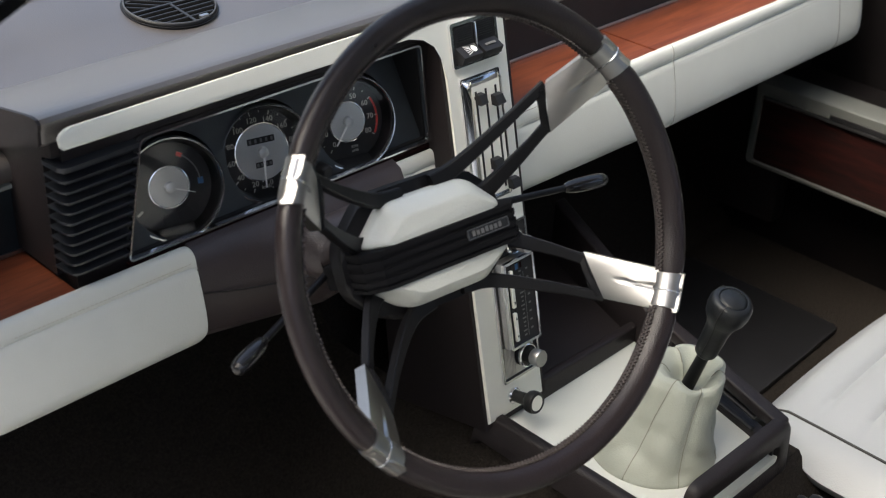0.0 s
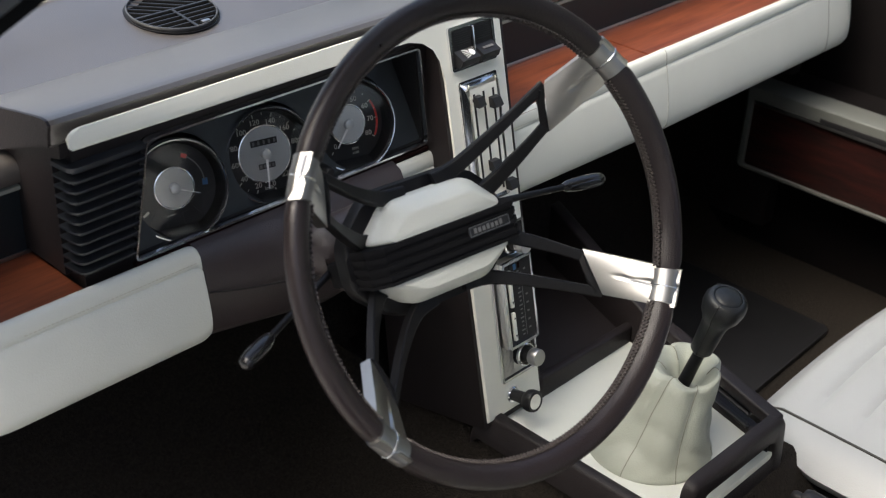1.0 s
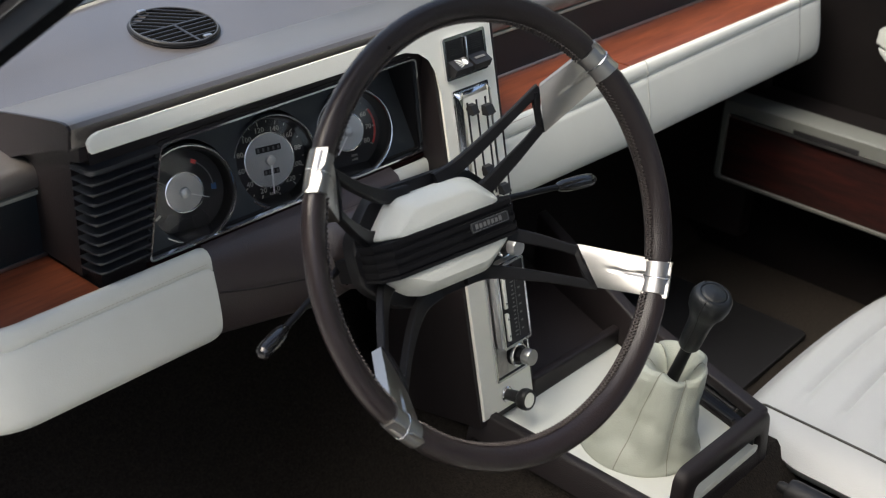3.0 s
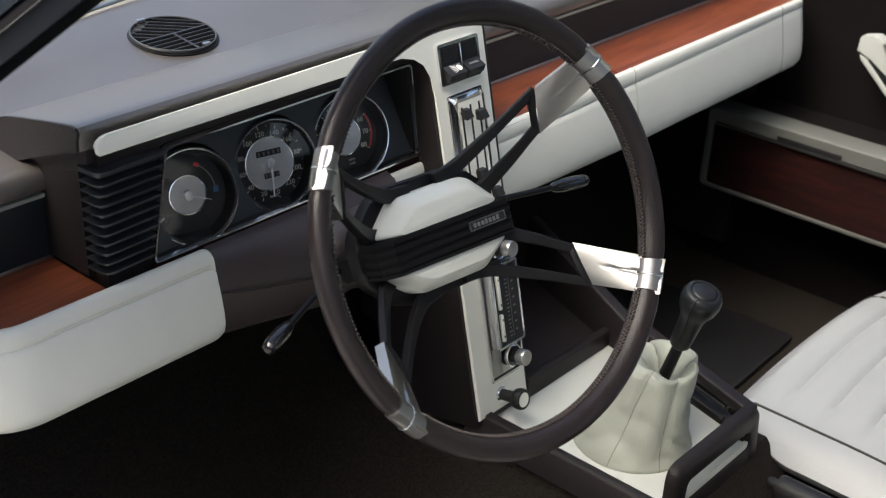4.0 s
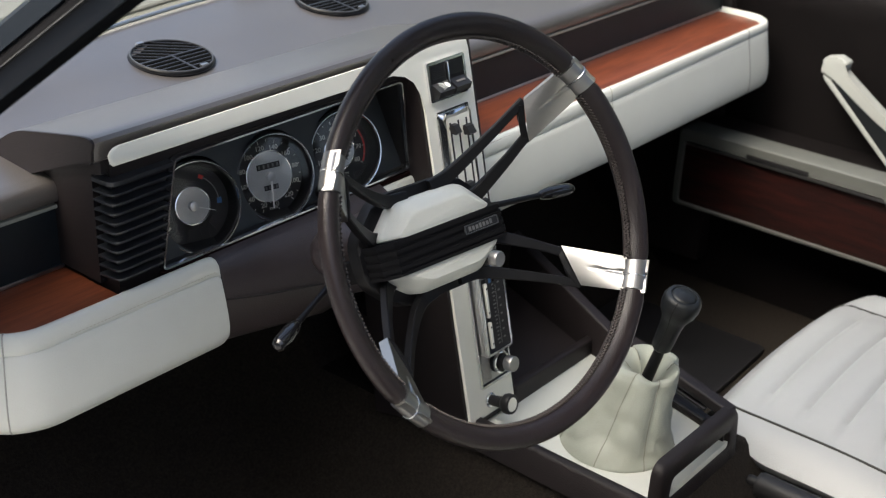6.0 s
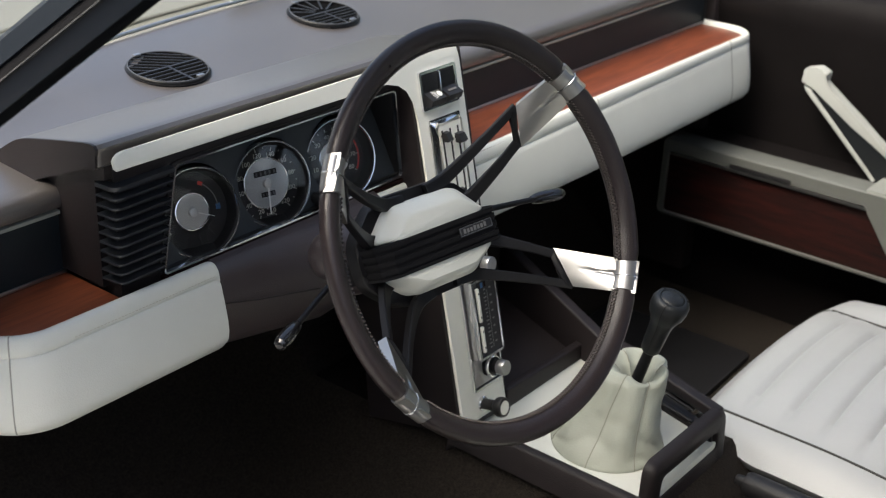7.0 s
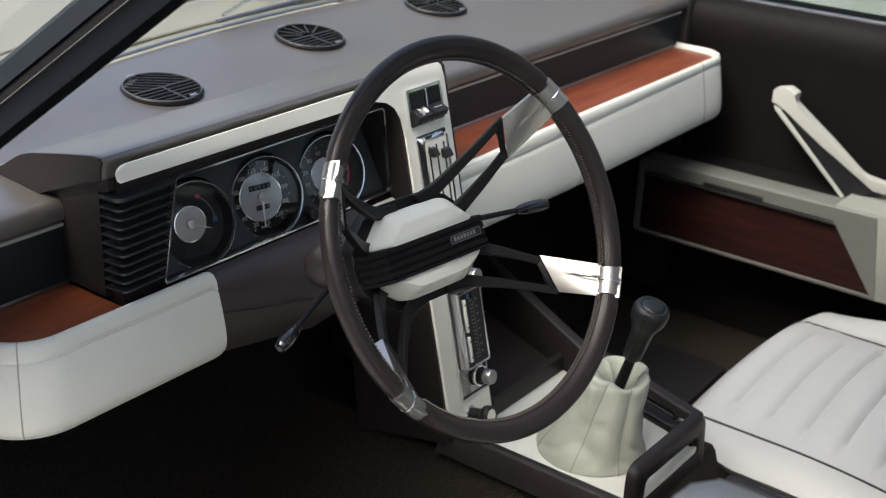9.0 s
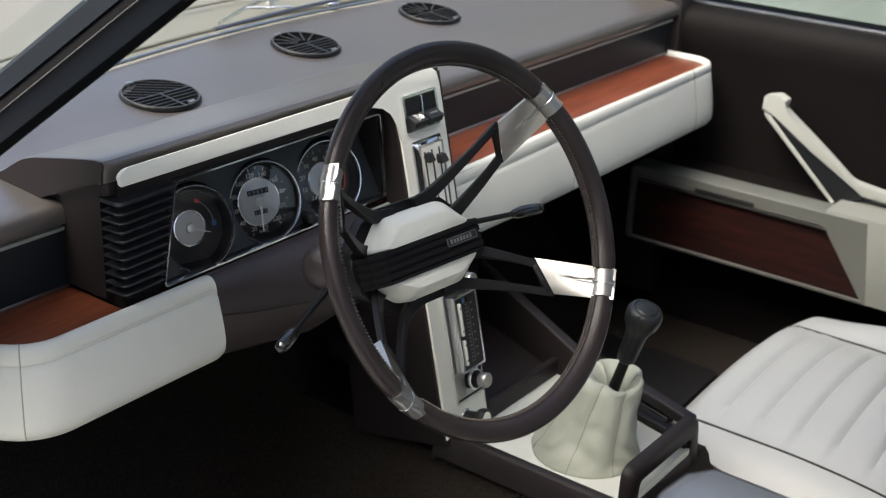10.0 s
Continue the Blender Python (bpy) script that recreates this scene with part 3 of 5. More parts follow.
        tube(bm, pts, 0.0007, 6)
        part("cross_seam", bm, SEAM_CROSS if px > 0.9 else SEAM_PALE, owner, "dull cross seam")
    for x0, x1, owner in ((-0.100, -0.268, left), (0.304, 1.003, right)):
        bm = B()
        k = int(abs(x1 - x0) / 0.0040)
        for i in range(k):
            x = x0 + (x1 - x0) * (i + 0.5) / k
            prof = pad_profile(x)
            for d, z in ((prof[8][0] - 0.0005, prof[8][1] - 0.0026), (prof[11][0] * 0.5 + prof[10][0] * 0.5 - 0.0002, prof[10][1] + 0.0026)):
                box(bm, (x - 0.0013, PAD_FACE + d - 0.0001, z - 0.00035), (x + 0.0013, PAD_FACE + d + 0.002, z + 0.00035))
        ob = part("stitching", bm, SEAM, owner, "double row of small stitches")
        ob["kind"] = "stuff"
    return dash


def build_side_grille(dash):
    g = thing("side_grille", (-0.17, 0.30, 0.53), "black ribbed air grille wrapping the hood corner", "grille")
    bm = B()
    poly = [(-0.196, 0.300), (-0.142, 0.300), (-0.142, 0.345), (-0.196, 0.345)]
    prism(bm, poly, 0.530, 0.644, None)
    part("backing", bm, BLACK, g, "black backing")
    for i in range(11):
        z = 0.5385 + 0.00935 * i
        bm = B()
        xr = -0.1525 + 0.0215 * (z - 0.53) / 0.108
        outer = corners([(-0.2065, 0.306), (-0.2045, 0.2800), (xr, 0.2825), (xr, 0.306)], [0, 0.009, 0, 0], 5)
        inner = corners([(-0.190, 0.306), (-0.188, 0.297), (xr, 0.297), (xr, 0.306)], [0, 0.001, 0, 0], 5)
        ring_frame(bm, outer, inner, z, z + (0.0040 if i == 10 else 0.0019))
        part("fin", bm, FIN, g)
    return g


def dial(parent, cx, cz, kind):
    # the dials lean back and turn a little towards the driver
    nrm = Vector((-math.sin(0.21), -math.cos(0.21) * math.cos(0.28), math.sin(0.28))).normalized()
    right = Vector((0, 0, 1)).cross(nrm).normalized()
    m = frame_at(Vector((cx - 0.0025, 0.3265, cz - 0.001)) + nrm * 0.0090, right, nrm.cross(right), nrm) @ Matrix.Scale(0.905, 4)
    g = part("dial", lathe(B(), [(0.0001, 0.0), (0.0455, 0.0), (0.0455, 0.0014), (0.0001, 0.0014)], m, 48), DIAL, parent, {"fuel": "black combined fuel and temperature dial", "speed": "black speedometer dial", "revs": "black rev counter dial"}[kind])
    part("dial_ring", lathe(B(), [(0.0440, 0.0016), (0.0460, 0.0100), (0.0472, 0.0165), (0.0490, 0.0178), (0.0505, 0.0165), (0.0512, 0.010), (0.0512, -0.020), (0.0480, -0.020), (0.0470, 0.0005)], m, 56, True), BLACK_METAL, g, "black ring")
    part("bright_rim", lathe(B(), [(0.0480, 0.0172), (0.0488, 0.0202), (0.0502, 0.0203), (0.0516, 0.0165), (0.0512, 0.0120), (0.0486, 0.0140)], m, 56, True), CHROME, g, "thin chrome rim")
    rd = 0.0205 if kind == "fuel" else (0.0298 if kind == "speed" else 0.0215)
    part("disc", lathe(B(), [(0.0001, 0.0015), (rd, 0.0015), (rd, 0.0034), (rd - 0.001, 0.0042), (0.0001, 0.0042)], m, 40), DISC, g, "brushed grey centre disc")
    part("disc_edge", lathe(B(), [(rd + 0.0006, 0.0015), (rd + 0.0006, 0.0044), (rd - 0.0004, 0.0048), (rd - 0.0010, 0.0042), (rd - 0.0004, 0.0015)], m, 48, True), CHROME, g, "thin bright edge of the disc")
    part("boss", lathe(B(), [(0.0058, 0.0043), (0.0052, 0.0085), (0.003, 0.0098), (0.0001, 0.0100)], m, 24), DISC, g)

    def mark(bm, ang, r0, r1, w, h=0.0020):
        a = radians(ang)
        box(bm, (r0, -w / 2, 0.0014), (r1, w / 2, h), m @ Matrix.Rotation(a, 4, 'Z'))

    def arc(bm, a0, a1, r, w):
        k = max(3, int(abs(a1 - a0) / 6))
        o = [(r * math.cos(radians(a0 + (a1 - a0) * i / k)), r * math.sin(radians(a0 + (a1 - a0) * i / k))) for i in range(k + 1)]
        q = [((r - w) * math.cos(radians(a0 + (a1 - a0) * i / k)), (r - w) * math.sin(radians(a0 + (a1 - a0) * i / k))) for i in range(k + 1)]
        prism(bm, o + q[::-1], 0.0014, 0.0020, m)

    def needle(ang, r, w=0.0014):
        bm = B()
        mm = m @ Matrix.Rotation(radians(ang), 4, 'Z')
        hexa(bm, [(-0.006, -w, 0.0072), (-0.006, w, 0.0072), (-0.006, w, 0.0080), (-0.006, -w, 0.0080)], [(r, -w * 0.45, 0.0072), (r, w * 0.45, 0.0072), (r, w * 0.45, 0.0080), (r, -w * 0.45, 0.0080)], mm)
        part("needle", bm, WHITE_INK, g, "white needle")

    if kind == "speed":
        ticks = B()
        for i in range(23):
            ang = 280 - i * 15
            mark(ticks, ang, 0.0385 if i % 2 == 0 else 0.0405, 0.0428, 0.0010 if i % 2 == 0 else 0.0007)
        part("scale_marks", ticks, INK, g)
        for i, text in enumerate(("0", "20", "40", "60", "80", "100", "120", "140", "160", "180", "200", "220")):
            a = radians(280 - i * 30)
            part("numeral", letters(B(), text, 0.0080, m @ Matrix.Translation((0.0345 * math.cos(a), 0.0338 * math.sin(a), 0.0018))), INK, g)
        part("lettering", letters(B(), "km/h", 0.0052, m @ Matrix.Translation((0.0, -0.0365, 0.0018))), INK, g)
        for y, w, h, digits in ((0.0125, 0.030, 0.0066, 5), (-0.0125, 0.0185, 0.0058, 4)):
            bm = B()
            box(bm, (-w / 2, y - h / 2, 0.0042), (w / 2, y + h / 2, 0.0048), m)
            win = part("counter_window", bm, DIAL, g, "black counter window")
            bm = B()
            for k in range(digits):
                x = -w / 2 + w * (k + 0.5) / digits
                box(bm, (x - 0.0012, y - h * 0.3, 0.0048), (x + 0.0012, y + h * 0.3, 0.0050), m)
            part("counter_bars", bm, GREY_INK, win)
        needle(266, 0.036)
    elif kind == "revs":
        ticks = B()
        for i in range(17):
            ang = 232 - i * (264 / 16)
            mark(ticks, ang, 0.0345 if i % 2 == 0 else 0.0362, 0.0380, 0.0009 if i % 2 == 0 else 0.0006)
        part("scale_marks", ticks, INK, g)
        for i, text in enumerate(("0", "10", "20", "30", "40", "50", "60", "70", "80")):
            a = radians(232 - i * 33)
            part("numeral", letters(B(), text, 0.0082, m @ Matrix.Translation((0.0292 * math.cos(a), 0.0278 * math.sin(a), 0.0018))), INK, g)
        bm = B()
        arc(bm, 33, -30, 0.0385, 0.0022)
        part("red_sector", bm, RED, g, "red warning sector")
        part("lettering", letters(B(), "RPM", 0.0042, m @ Matrix.Translation((0.006, -0.0285, 0.0018))), INK, g)
        part("lettering", letters(B(), "x100", 0.0040, m @ Matrix.Translation((0.006, -0.0330, 0.0018))), INK, g)
        needle(232, 0.029)
    else:
        bm = B()
        arc(bm, 58, 2, 0.0335, 0.0012)
        part("scale_arc", bm, GREY_INK, g)
        bm = B()
        arc(bm, 66, 56, 0.0350, 0.0040)
        part("hot_mark", bm, RED, g, "red hot mark")
        bm = B()
        arc(bm, 4, -7, 0.0360, 0.0055)
        part("cold_mark", bm, BLUE, g, "blue cold mark")
        bm = B()
        for ang in (-72, -100, -128, -44):
            arc(bm, ang - 9, ang + 9, 0.0400, 0.0130)
        part("warning_lenses", bm, BLACK, g, "unlit dark warning lenses")
        bm = B()
        mark(bm, 212, 0.034, 0.041, 0.0022)
        part("white_mark", bm, INK, g)
        bm = B()
        mark(bm, -92, 0.0405, 0.0420, 0.006)
        part("white_mark", bm, INK, g)
        needle(-22, 0.026, 0.0006)
    part("cover_glass", lathe(B(), [(0.0455, 0.0150), (0.0455, 0.0156), (0.0001, 0.0160), (0.0001, 0.0154)], m, 40), DIAL_GLASS, g, "clear cover glass").visible_shadow = False


def build_cluster():
    c = thing("instrument_cluster", (0.02, 0.30, 0.53), "black instrument panel with three round chrome-rimmed dials", "instrument panel")
    m = frame_at((0, 0.287, 0), (1, 0, 0), (0, 0, 1), (0, -1, 0))
    outer = corners([(-0.1515, 0.5285), (0.2055, 0.5285), (0.1875, 0.6380), (-0.1305, 0.6380)], 0.007)
    inner = inset(outer, 0.0020)
    bm = B()
    ring_frame(bm, outer, inner, -0.002, 0.0026, m)
    part("bezel", bm, CHROME, c, "thin chrome bezel")
    bm = B()
    deep = inset(outer, 0.006)
    loft(bm, [[(x, y, -0.0045) for x, y in inner], [(x, y, -0.056) for x, y in deep], [(x, y, -0.059) for x, y in outer], [(x, y, -0.0045) for x, y in inset(outer, 0.0005)]], m=m, loop=True)
    part("recess_wall", bm, BLACK, c, "black recess wall")
    # leaning panel with three round holes
    lean = 0.33
    pm = frame_at((0, 0.309, 0.570), (1, 0, 0), (0, math.sin(lean), math.cos(lean)), (0, -math.cos(lean), math.sin(lean)))
    cuts = (-0.175, -0.0325, 0.0715, 0.225)
    centres = (-0.0842, 0.0183, 0.1228)
    for k in range(3):
        bm = B()
        cx = centres[k]
        hole, edge = [], []
        for i in range(64):
            a = 2 * math.pi * (i + 0.5) / 64
            dx, dy = math.cos(a), math.sin(a)
            reach = min((cuts[k + 1] - cx) / dx if dx > 1e-6 else 9, (cuts[k] - cx) / dx if dx < -1e-6 else 9, 0.085 / dy if dy > 1e-6 else 9, -0.052 / dy if dy < -1e-6 else 9)
            hole.append((cx + 0.0470 * dx, 0.0470 * dy))
            edge.append((cx + reach * dx, reach * dy))
        ring_frame(bm, edge, hole, -0.002, 0.0, pm)
        part("panel", bm, PANEL_BLACK, c, "blue-black vinyl dial panel")
    dial(c, -0.0820, 0.564, "fuel")
    dial(c, 0.0205, 0.5645, "speed")
    dial(c, 0.1250, 0.563, "revs")
    bm = B()
    lathe(bm, [(0.0065, 0), (0.0065, 0.010), (0.0052, 0.0125), (0.0001, 0.0125)], frame_at((0.0715, 0.299, 0.538), (1, 0, 0), (0, 0, 1), (0, -1, 0)), 20)
    part("reset_knob", bm, BLACK, c, "small black trip reset knob")
    # dark red felt edge under the bezel
    bm = B()
    box(bm, (-0.150, 0.2845, 0.5225), (0.205, 0.292, 0.5262))
    part("lower_edge", bm, RED_TRIM, c, "dark red edge strip")


def build_vents():
    for cx, cy, cz in ((0.075, 0.538, 0.6285), (0.374, 0.573, 0.6325), (0.660, 0.572, 0.6325)):
        v = thing("dash_vent", (cx, cy, cz - 0.004), "round black plastic demister vent with slanted ribs", "vent", "demister vents on the dashboard")
        m = Matrix.Translation((cx, cy, cz)) @ Matrix.Rotation(radians(6.5), 4, 'X')
        part("ring", lathe(B(), [(0.0490, -0.003), (0.0488, 0.0022), (0.0480, 0.0042), (0.0468, 0.0050), (0.0456, 0.0046), (0.0452, -0.003)], m, 56, True), VENT_RING, v, "black outer ring")
        # grey ring painted for the sky's highlight along the rim
        part("lip", lathe(B(), [(0.0474, 0.0046), (0.0470, 0.0055), (0.0460, 0.0055), (0.0456, 0.0046)], m, 56, True), VENT_LIP, v, "thin ring, grey for the highlight on the rim")
        # flat disc on the dash top, blackened in place of a shaded hollow
        part("well", lathe(B(), [(0.0455, 0.0003), (0.0455, 0.0011), (0.0001, 0.0011), (0.0001, 0.0003)], m, 40), WELL, v, "flat black disc standing for the vent's shaded depth")
        part("collar", lathe(B(), [(0.0498, 0.0002), (0.0498, 0.0012), (0.0485, 0.0016), (0.0485, 0.0002)], m, 56, True), VENT_RING, v)

        def rib(p, q, w=0.0006, name="rib"):
            d = Vector((q[0] - p[0], q[1] - p[1], 0)).normalized()
            s = Vector((-d.y, d.x, 0)) * w
            a, b = Vector((p[0], p[1], 0)), Vector((q[0], q[1], 0))
            lo, hi = Vector((0, 0, 0.0036)), Vector((0, 0, 0.0047))
            bm = B()
            hexa(bm, [a - s + lo, a + s + lo, a + s + hi, a - s + hi], [b - s + lo, b + s + lo, b + s + hi, b - s + hi], m)
            part(name, bm, VENT_RIB, v)
        rib((-0.0450, 0.0), (0.0450, 0.0), 0.0012, "bar")
        rib((0.0, 0.0), (0.0, -0.0450), 0.0014, "bar")
        for i in range(1, 5):
            y = -0.0085 * i
            h = math.sqrt(0.0450 ** 2 - y * y)
            rib((-h, y), (h, y))
        if cx > 0.2:
            for ang in (30, 54, 78, 102, 126, 150):
                c2, s2 = math.cos(radians(ang)), math.sin(radians(ang))
                rib((0.012 * c2, 0.012 * s2), (0.0450 * c2, 0.0450 * s2), 0.0010)
        a = radians(-38)
        d, n = Vector((math.cos(a), math.sin(a))), Vector((-math.sin(a), math.cos(a)))
        for k in range(-2, 5):
            off = 0.0088 * k + 0.003
            r = math.sqrt(max(0.0, 0.0450 ** 2 - off * off))
            p, q = n * off - d * r, n * off + d * r
            if p.y <= 0.001 or cx > 0.2:
                continue
            if q.y < 0:
                t = p.y / (p.y - q.y)
                q = p + (q - p) * t
            rib(tuple(p), tuple(q))
        for x, y in ((0.012, -0.0420), (-0.010, 0.0450)):
            bm = B()
            box(bm, (x - 0.005, y - 0.0022, 0.0036), (x + 0.005, y + 0.0022, 0.0070), m, 0.0007)
            part("clip", bm, SATIN, v, "small bright clip")


# ---- steering column and wheel ----
def build_column():
    c = thing("steering_column", (0.02, 0.28, 0.42), "brown leather covered steering column shroud under the dials", "steering column")
    bm = B()
    rings = []
    for x, f in ((-0.0955, 0.0), (-0.05, 0.02), (0.0, 0.035), (0.05, 0.035), (0.10, 0.02), (0.152, 0.0)):
        lo = 0.428 - 0.18 * (x + 0.0955) if x < 0.05 else 0.402 + 0.1 * (x - 0.05)
        rings.append([(x, 0.300, 0.526), (x, 0.283, 0.526), (x, 0.272, 0.521), (x, 0.2645 - f * 0.2, 0.508), (x, 0.262 - f * 0.5, 0.482), (x, 0.264 - f * 0.4, (lo + 0.46) / 2), (x, 0.272, lo + 0.006), (x, 0.286, lo), (x, 0.34, lo + 0.01), (x, 0.34, 0.52)])
    loft(bm, rings)
    part("lower_panel", bm, BROWN_MID, c, "brown leather knee panel", 60)
    bm = B()
    tube(bm, smooth_path([(-0.094, 0.2612, 0.4850), (-0.058, 0.2500, 0.4800), (-0.017, 0.2450, 0.4730), (0.020, 0.2420, 0.4660)], 4), 0.0009, 6)
    part("panel_seam", bm, SEAM_DARK, c, "thin dark seam across the panel")
    # cowl round the column
    ax = Vector((0, 0.886, -0.464))
    up = Vector((0, 0.464, 0.886))
    o = Vector((0.004, 0.008, 0.610))
    for name, lo_half in (("upper_cowl", False), ("lower_cowl", True)):
        bm = B()
        rings = []
        for d, wx, wz in ((0.094, 0.022, 0.022), (0.100, 0.026, 0.026), (0.115, 0.028, 0.028), (0.16, 0.029, 0.029), (0.20, 0.029, 0.029)):
            ring = []
            for k in range(13):
                a = math.pi * k / 12 + (math.pi if lo_half else 0)
                e = 0.75
                cx = math.copysign(abs(math.cos(a)) ** e, math.cos(a)) * wx
                cz = math.copysign(abs(math.sin(a)) ** e, math.sin(a)) * wz
                cz += -0.0006 if lo_half else 0.0006
                ring.append(o + ax * d + Vector((cx, 0, 0)) + up * cz)
            rings.append(ring)
        loft(bm, rings)
        part(name, bm, BROWN_MID, c, "brown leather cowl half", 50)
    bm = B()
    box(bm, (-0.056, -0.010, -0.011), (-0.046, 0.010, 0.011), frame_at(o + ax * 0.145 + Vector((-0.004, 0, 0)), (1, 0, 0), ax, up), 0.003)
    part("stalk_slot", bm, RUBBER, c, "black stalk slot")
    bm = B()
    lathe(bm, [(0.0001, 0.078), (0.010, 0.077), (0.019, 0.072), (0.0245, 0.063), (0.0265, 0.050), (0.0265, 0.0)], frame_at((0.022, 0.172, 0.546), (0, 0.886, -0.464), (0, 0.464, 0.886), (-1, 0, 0)), 28)
    part("stalk_housing", bm, BROWN_MID, c, "rounded brown leather stalk housing", 60)
    # disc painted black for the shaded hole round the stalk
    bm = B()
    lathe(bm, [(0.0150, -0.004), (0.0150, 0.004), (0.0120, 0.0055), (0.0001, 0.0055)], frame_at((-0.043, 0.154, 0.534), (0, 0.6, 0.8), (0.70, 0.57, -0.43), Vector((-0.71, -0.56, 0.42)).normalized()), 20)
    part("stalk_grommet", bm, WELL, c, "raised black disc standing for the dark stalk opening")
    for name, a, b, label in (("indicator_stalk", (-0.045, 0.150, 0.541), (-0.187, 0.092, 0.540), "black indicator stalk with glossy oval grip"), ("wiper_stalk", (0.050, 0.098, 0.582), (0.216, 0.072, 0.566), "black wiper stalk with glossy oval grip")):
        s = thing(name, a, label, "stalk")
        a, b = Vector(a), Vector(b)
        d = b - a
        neck = a + d * (0.72 if name == "indicator_stalk" else 0.70)
        bm = B()
        tube(bm, [a, a + d * 0.4, neck], [0.0036, 0.0031, 0.0029], 12)
        part("rod", bm, BLACK_METAL, s, "slim glossy rod")
        bm = B()
        rr = [0.0032, 0.0052, 0.0066, 0.0070, 0.0068, 0.0058, 0.0030]
        tube(bm, [neck + (b - neck) * t for t in (0, 0.10, 0.30, 0.55, 0.8, 0.94, 1.0)], rr, 16)
        part("grip", bm, GLOSS_BLACK, s, "glossy black grip")
        bm = B()
        tube(bm, [neck + (b - neck) * t for t in (0.985, 1.0, 1.015)], [0.0042, 0.0036, 0.0015], 14)
        part("tip", bm, SATIN if name == "wiper_stalk" else GLOSS_BLACK, s, "rounded tip")


def build_wheel():
    rake, lean = radians(25.2), radians(-6.1)
    xax = Vector((math.cos(lean), math.sin(lean), 0))
    nrm = Vector((0, -math.cos(rake), math.sin(rake)))
    nrm = (nrm - xax * nrm.dot(xax)).normalized()
    uax = nrm.cross(xax)
    base = Vector((-0.0008, 0.0070, 0.6131))
    m = frame_at(base, xax, uax, nrm)
    R = 0.1812
    turned = Matrix.Rotation(radians(3.5), 4, 'Z')
    hub = m @ Matrix.Translation((-0.001, 0.001, -0.016)) @ Matrix.Diagonal((0.94, 0.96, 1.0, 1.0))
    ms = m @ turned

    def section(a, k):
        """A flattened, tilted section of the rim at the angle a, k times its size."""
        out = []
        for j in range(16):
            b = 2 * math.pi * j / 16
            e1, e2 = 0.0124 * k * math.cos(b), 0.0086 * k * math.sin(b)
            r, z = R + 0.7071 * (e1 - e2), 0.7071 * (e1 + e2)
            out.append((r * math.cos(a), r * math.sin(a), z))
        return out
    w = thing("steering_wheel", tuple(base), "four-spoke steering wheel with brown leather rim and aluminium spokes", "steering wheel")
    spans = ((38.2, 141.8), (218.2, 321.8), (-28.8, 28.8), (151.2, 208.8))
    for a0, a1 in spans:
        bm = B()
        k = int((a1 - a0) / 2.5)
        rings = []
        for i in range(k + 1):
            a = radians(a0 + (a1 - a0) * i / k)
            e = min(i, k - i)
            q = 0.90 if e == 0 else 1.0
            rings.append(section(a, q))
        loft(bm, rings, m=ms)
        rim = part("rim_section", bm, RIM, w, "dark brown leather rim section", 60)
        # lacing along the inside of the rim
        bm = B()
        k = int((a1 - a0) * 0.85)
        for i in range(1, k):
            a = radians(a0 + (a1 - a0) * i / k)
            q = ms @ Matrix.Rotation(a, 4, 'Z') @ Matrix.Translation((R - 0.0108, 0, -0.0012)) @ Matrix.Rotation(radians(8), 4, 'Y')
            for tilt in (32, -32):
                hexa(bm, [(-0.0010, -0.0006, -0.0038), (0.0006, -0.0006, -0.0038), (0.0006, 0.0006, -0.0038), (-0.0010, 0.0006, -0.0038)], [(-0.0010, -0.0006, 0.0038), (0.0006, -0.0006, 0.0038), (0.0006, 0.0006, 0.0038), (-0.0010, 0.0006, 0.0038)], q @ Matrix.Rotation(radians(tilt), 4, 'X'))
        ob = part("lacing", bm, THREAD, rim, "zigzag thread lacing")
        ob["kind"] = "stuff"
    # spokes
    for sx, sy in ((1, 1), (1, -1), (-1, -1), (-1, 1)):
        def P(x, y, z):
            return (x * sx, y * sy, z)
        def order(r):
            return r if sx * sy > 0 else r[::-1]
        bm = B()
        rings = []
        for i in range(7):
            a = radians(28.9 + 9.2 * i / 6)
            rings.append(order([P(*q) for q in section(a, 1.045)]))
        loft(bm, rings, m=ms)
        fer = part("ferrule", bm, FERRULE, w, "polished metal ferrule on the rim", 50)
        bm = B()
        for deg in (33.6,):
            tube(bm, order([P(*q) for q in section(radians(deg), 1.05)]), 0.0006, 6, loop=True, m=ms)
        part("ferrule_band", bm, CHROME, fer)
        # bright outer plate: a pressing with turned-down edges and a groove that widens outward
        ab = (Vector((0.1135, 0.0935, -0.0355)), Vector((0.1160, 0.0525, -0.0480)))
        cd = (Vector((0.1440, 0.1165, 0.0124)), Vector((0.1640, 0.0900, 0.0124)))
        face = (cd[0] - ab[0]).cross(ab[1] - ab[0]).normalized()
        face = face if face.z > 0 else -face
        bm = B()
        rings = []
        for i in range(11):
            t = i / 10
            a, b = ab[0].lerp(cd[0], t), ab[1].lerp(cd[1], t)
            ring = [a - face * 0.0085]
            for k in range(25):
                v = k / 24
                groove = 0.004 + 0.15 * max(0.0, t - 0.22)
                off = abs(v - 0.52) / groove
                dip = 0.0020 * max(0.0, 1 - off ** 2) * min(1.0, max(0.0, t - 0.22) * 6) if off < 1 else 0.0
                crown = 0.0005 * (1 - (2 * v - 1) ** 4) + 0.0005 * math.sin(math.pi * t)
                ring.append(a.lerp(b, v) + face * (crown - dip))
            ring += [b - face * 0.0085, a.lerp(b, 0.8) - face * 0.0055, a.lerp(b, 0.2) - face * 0.0055]
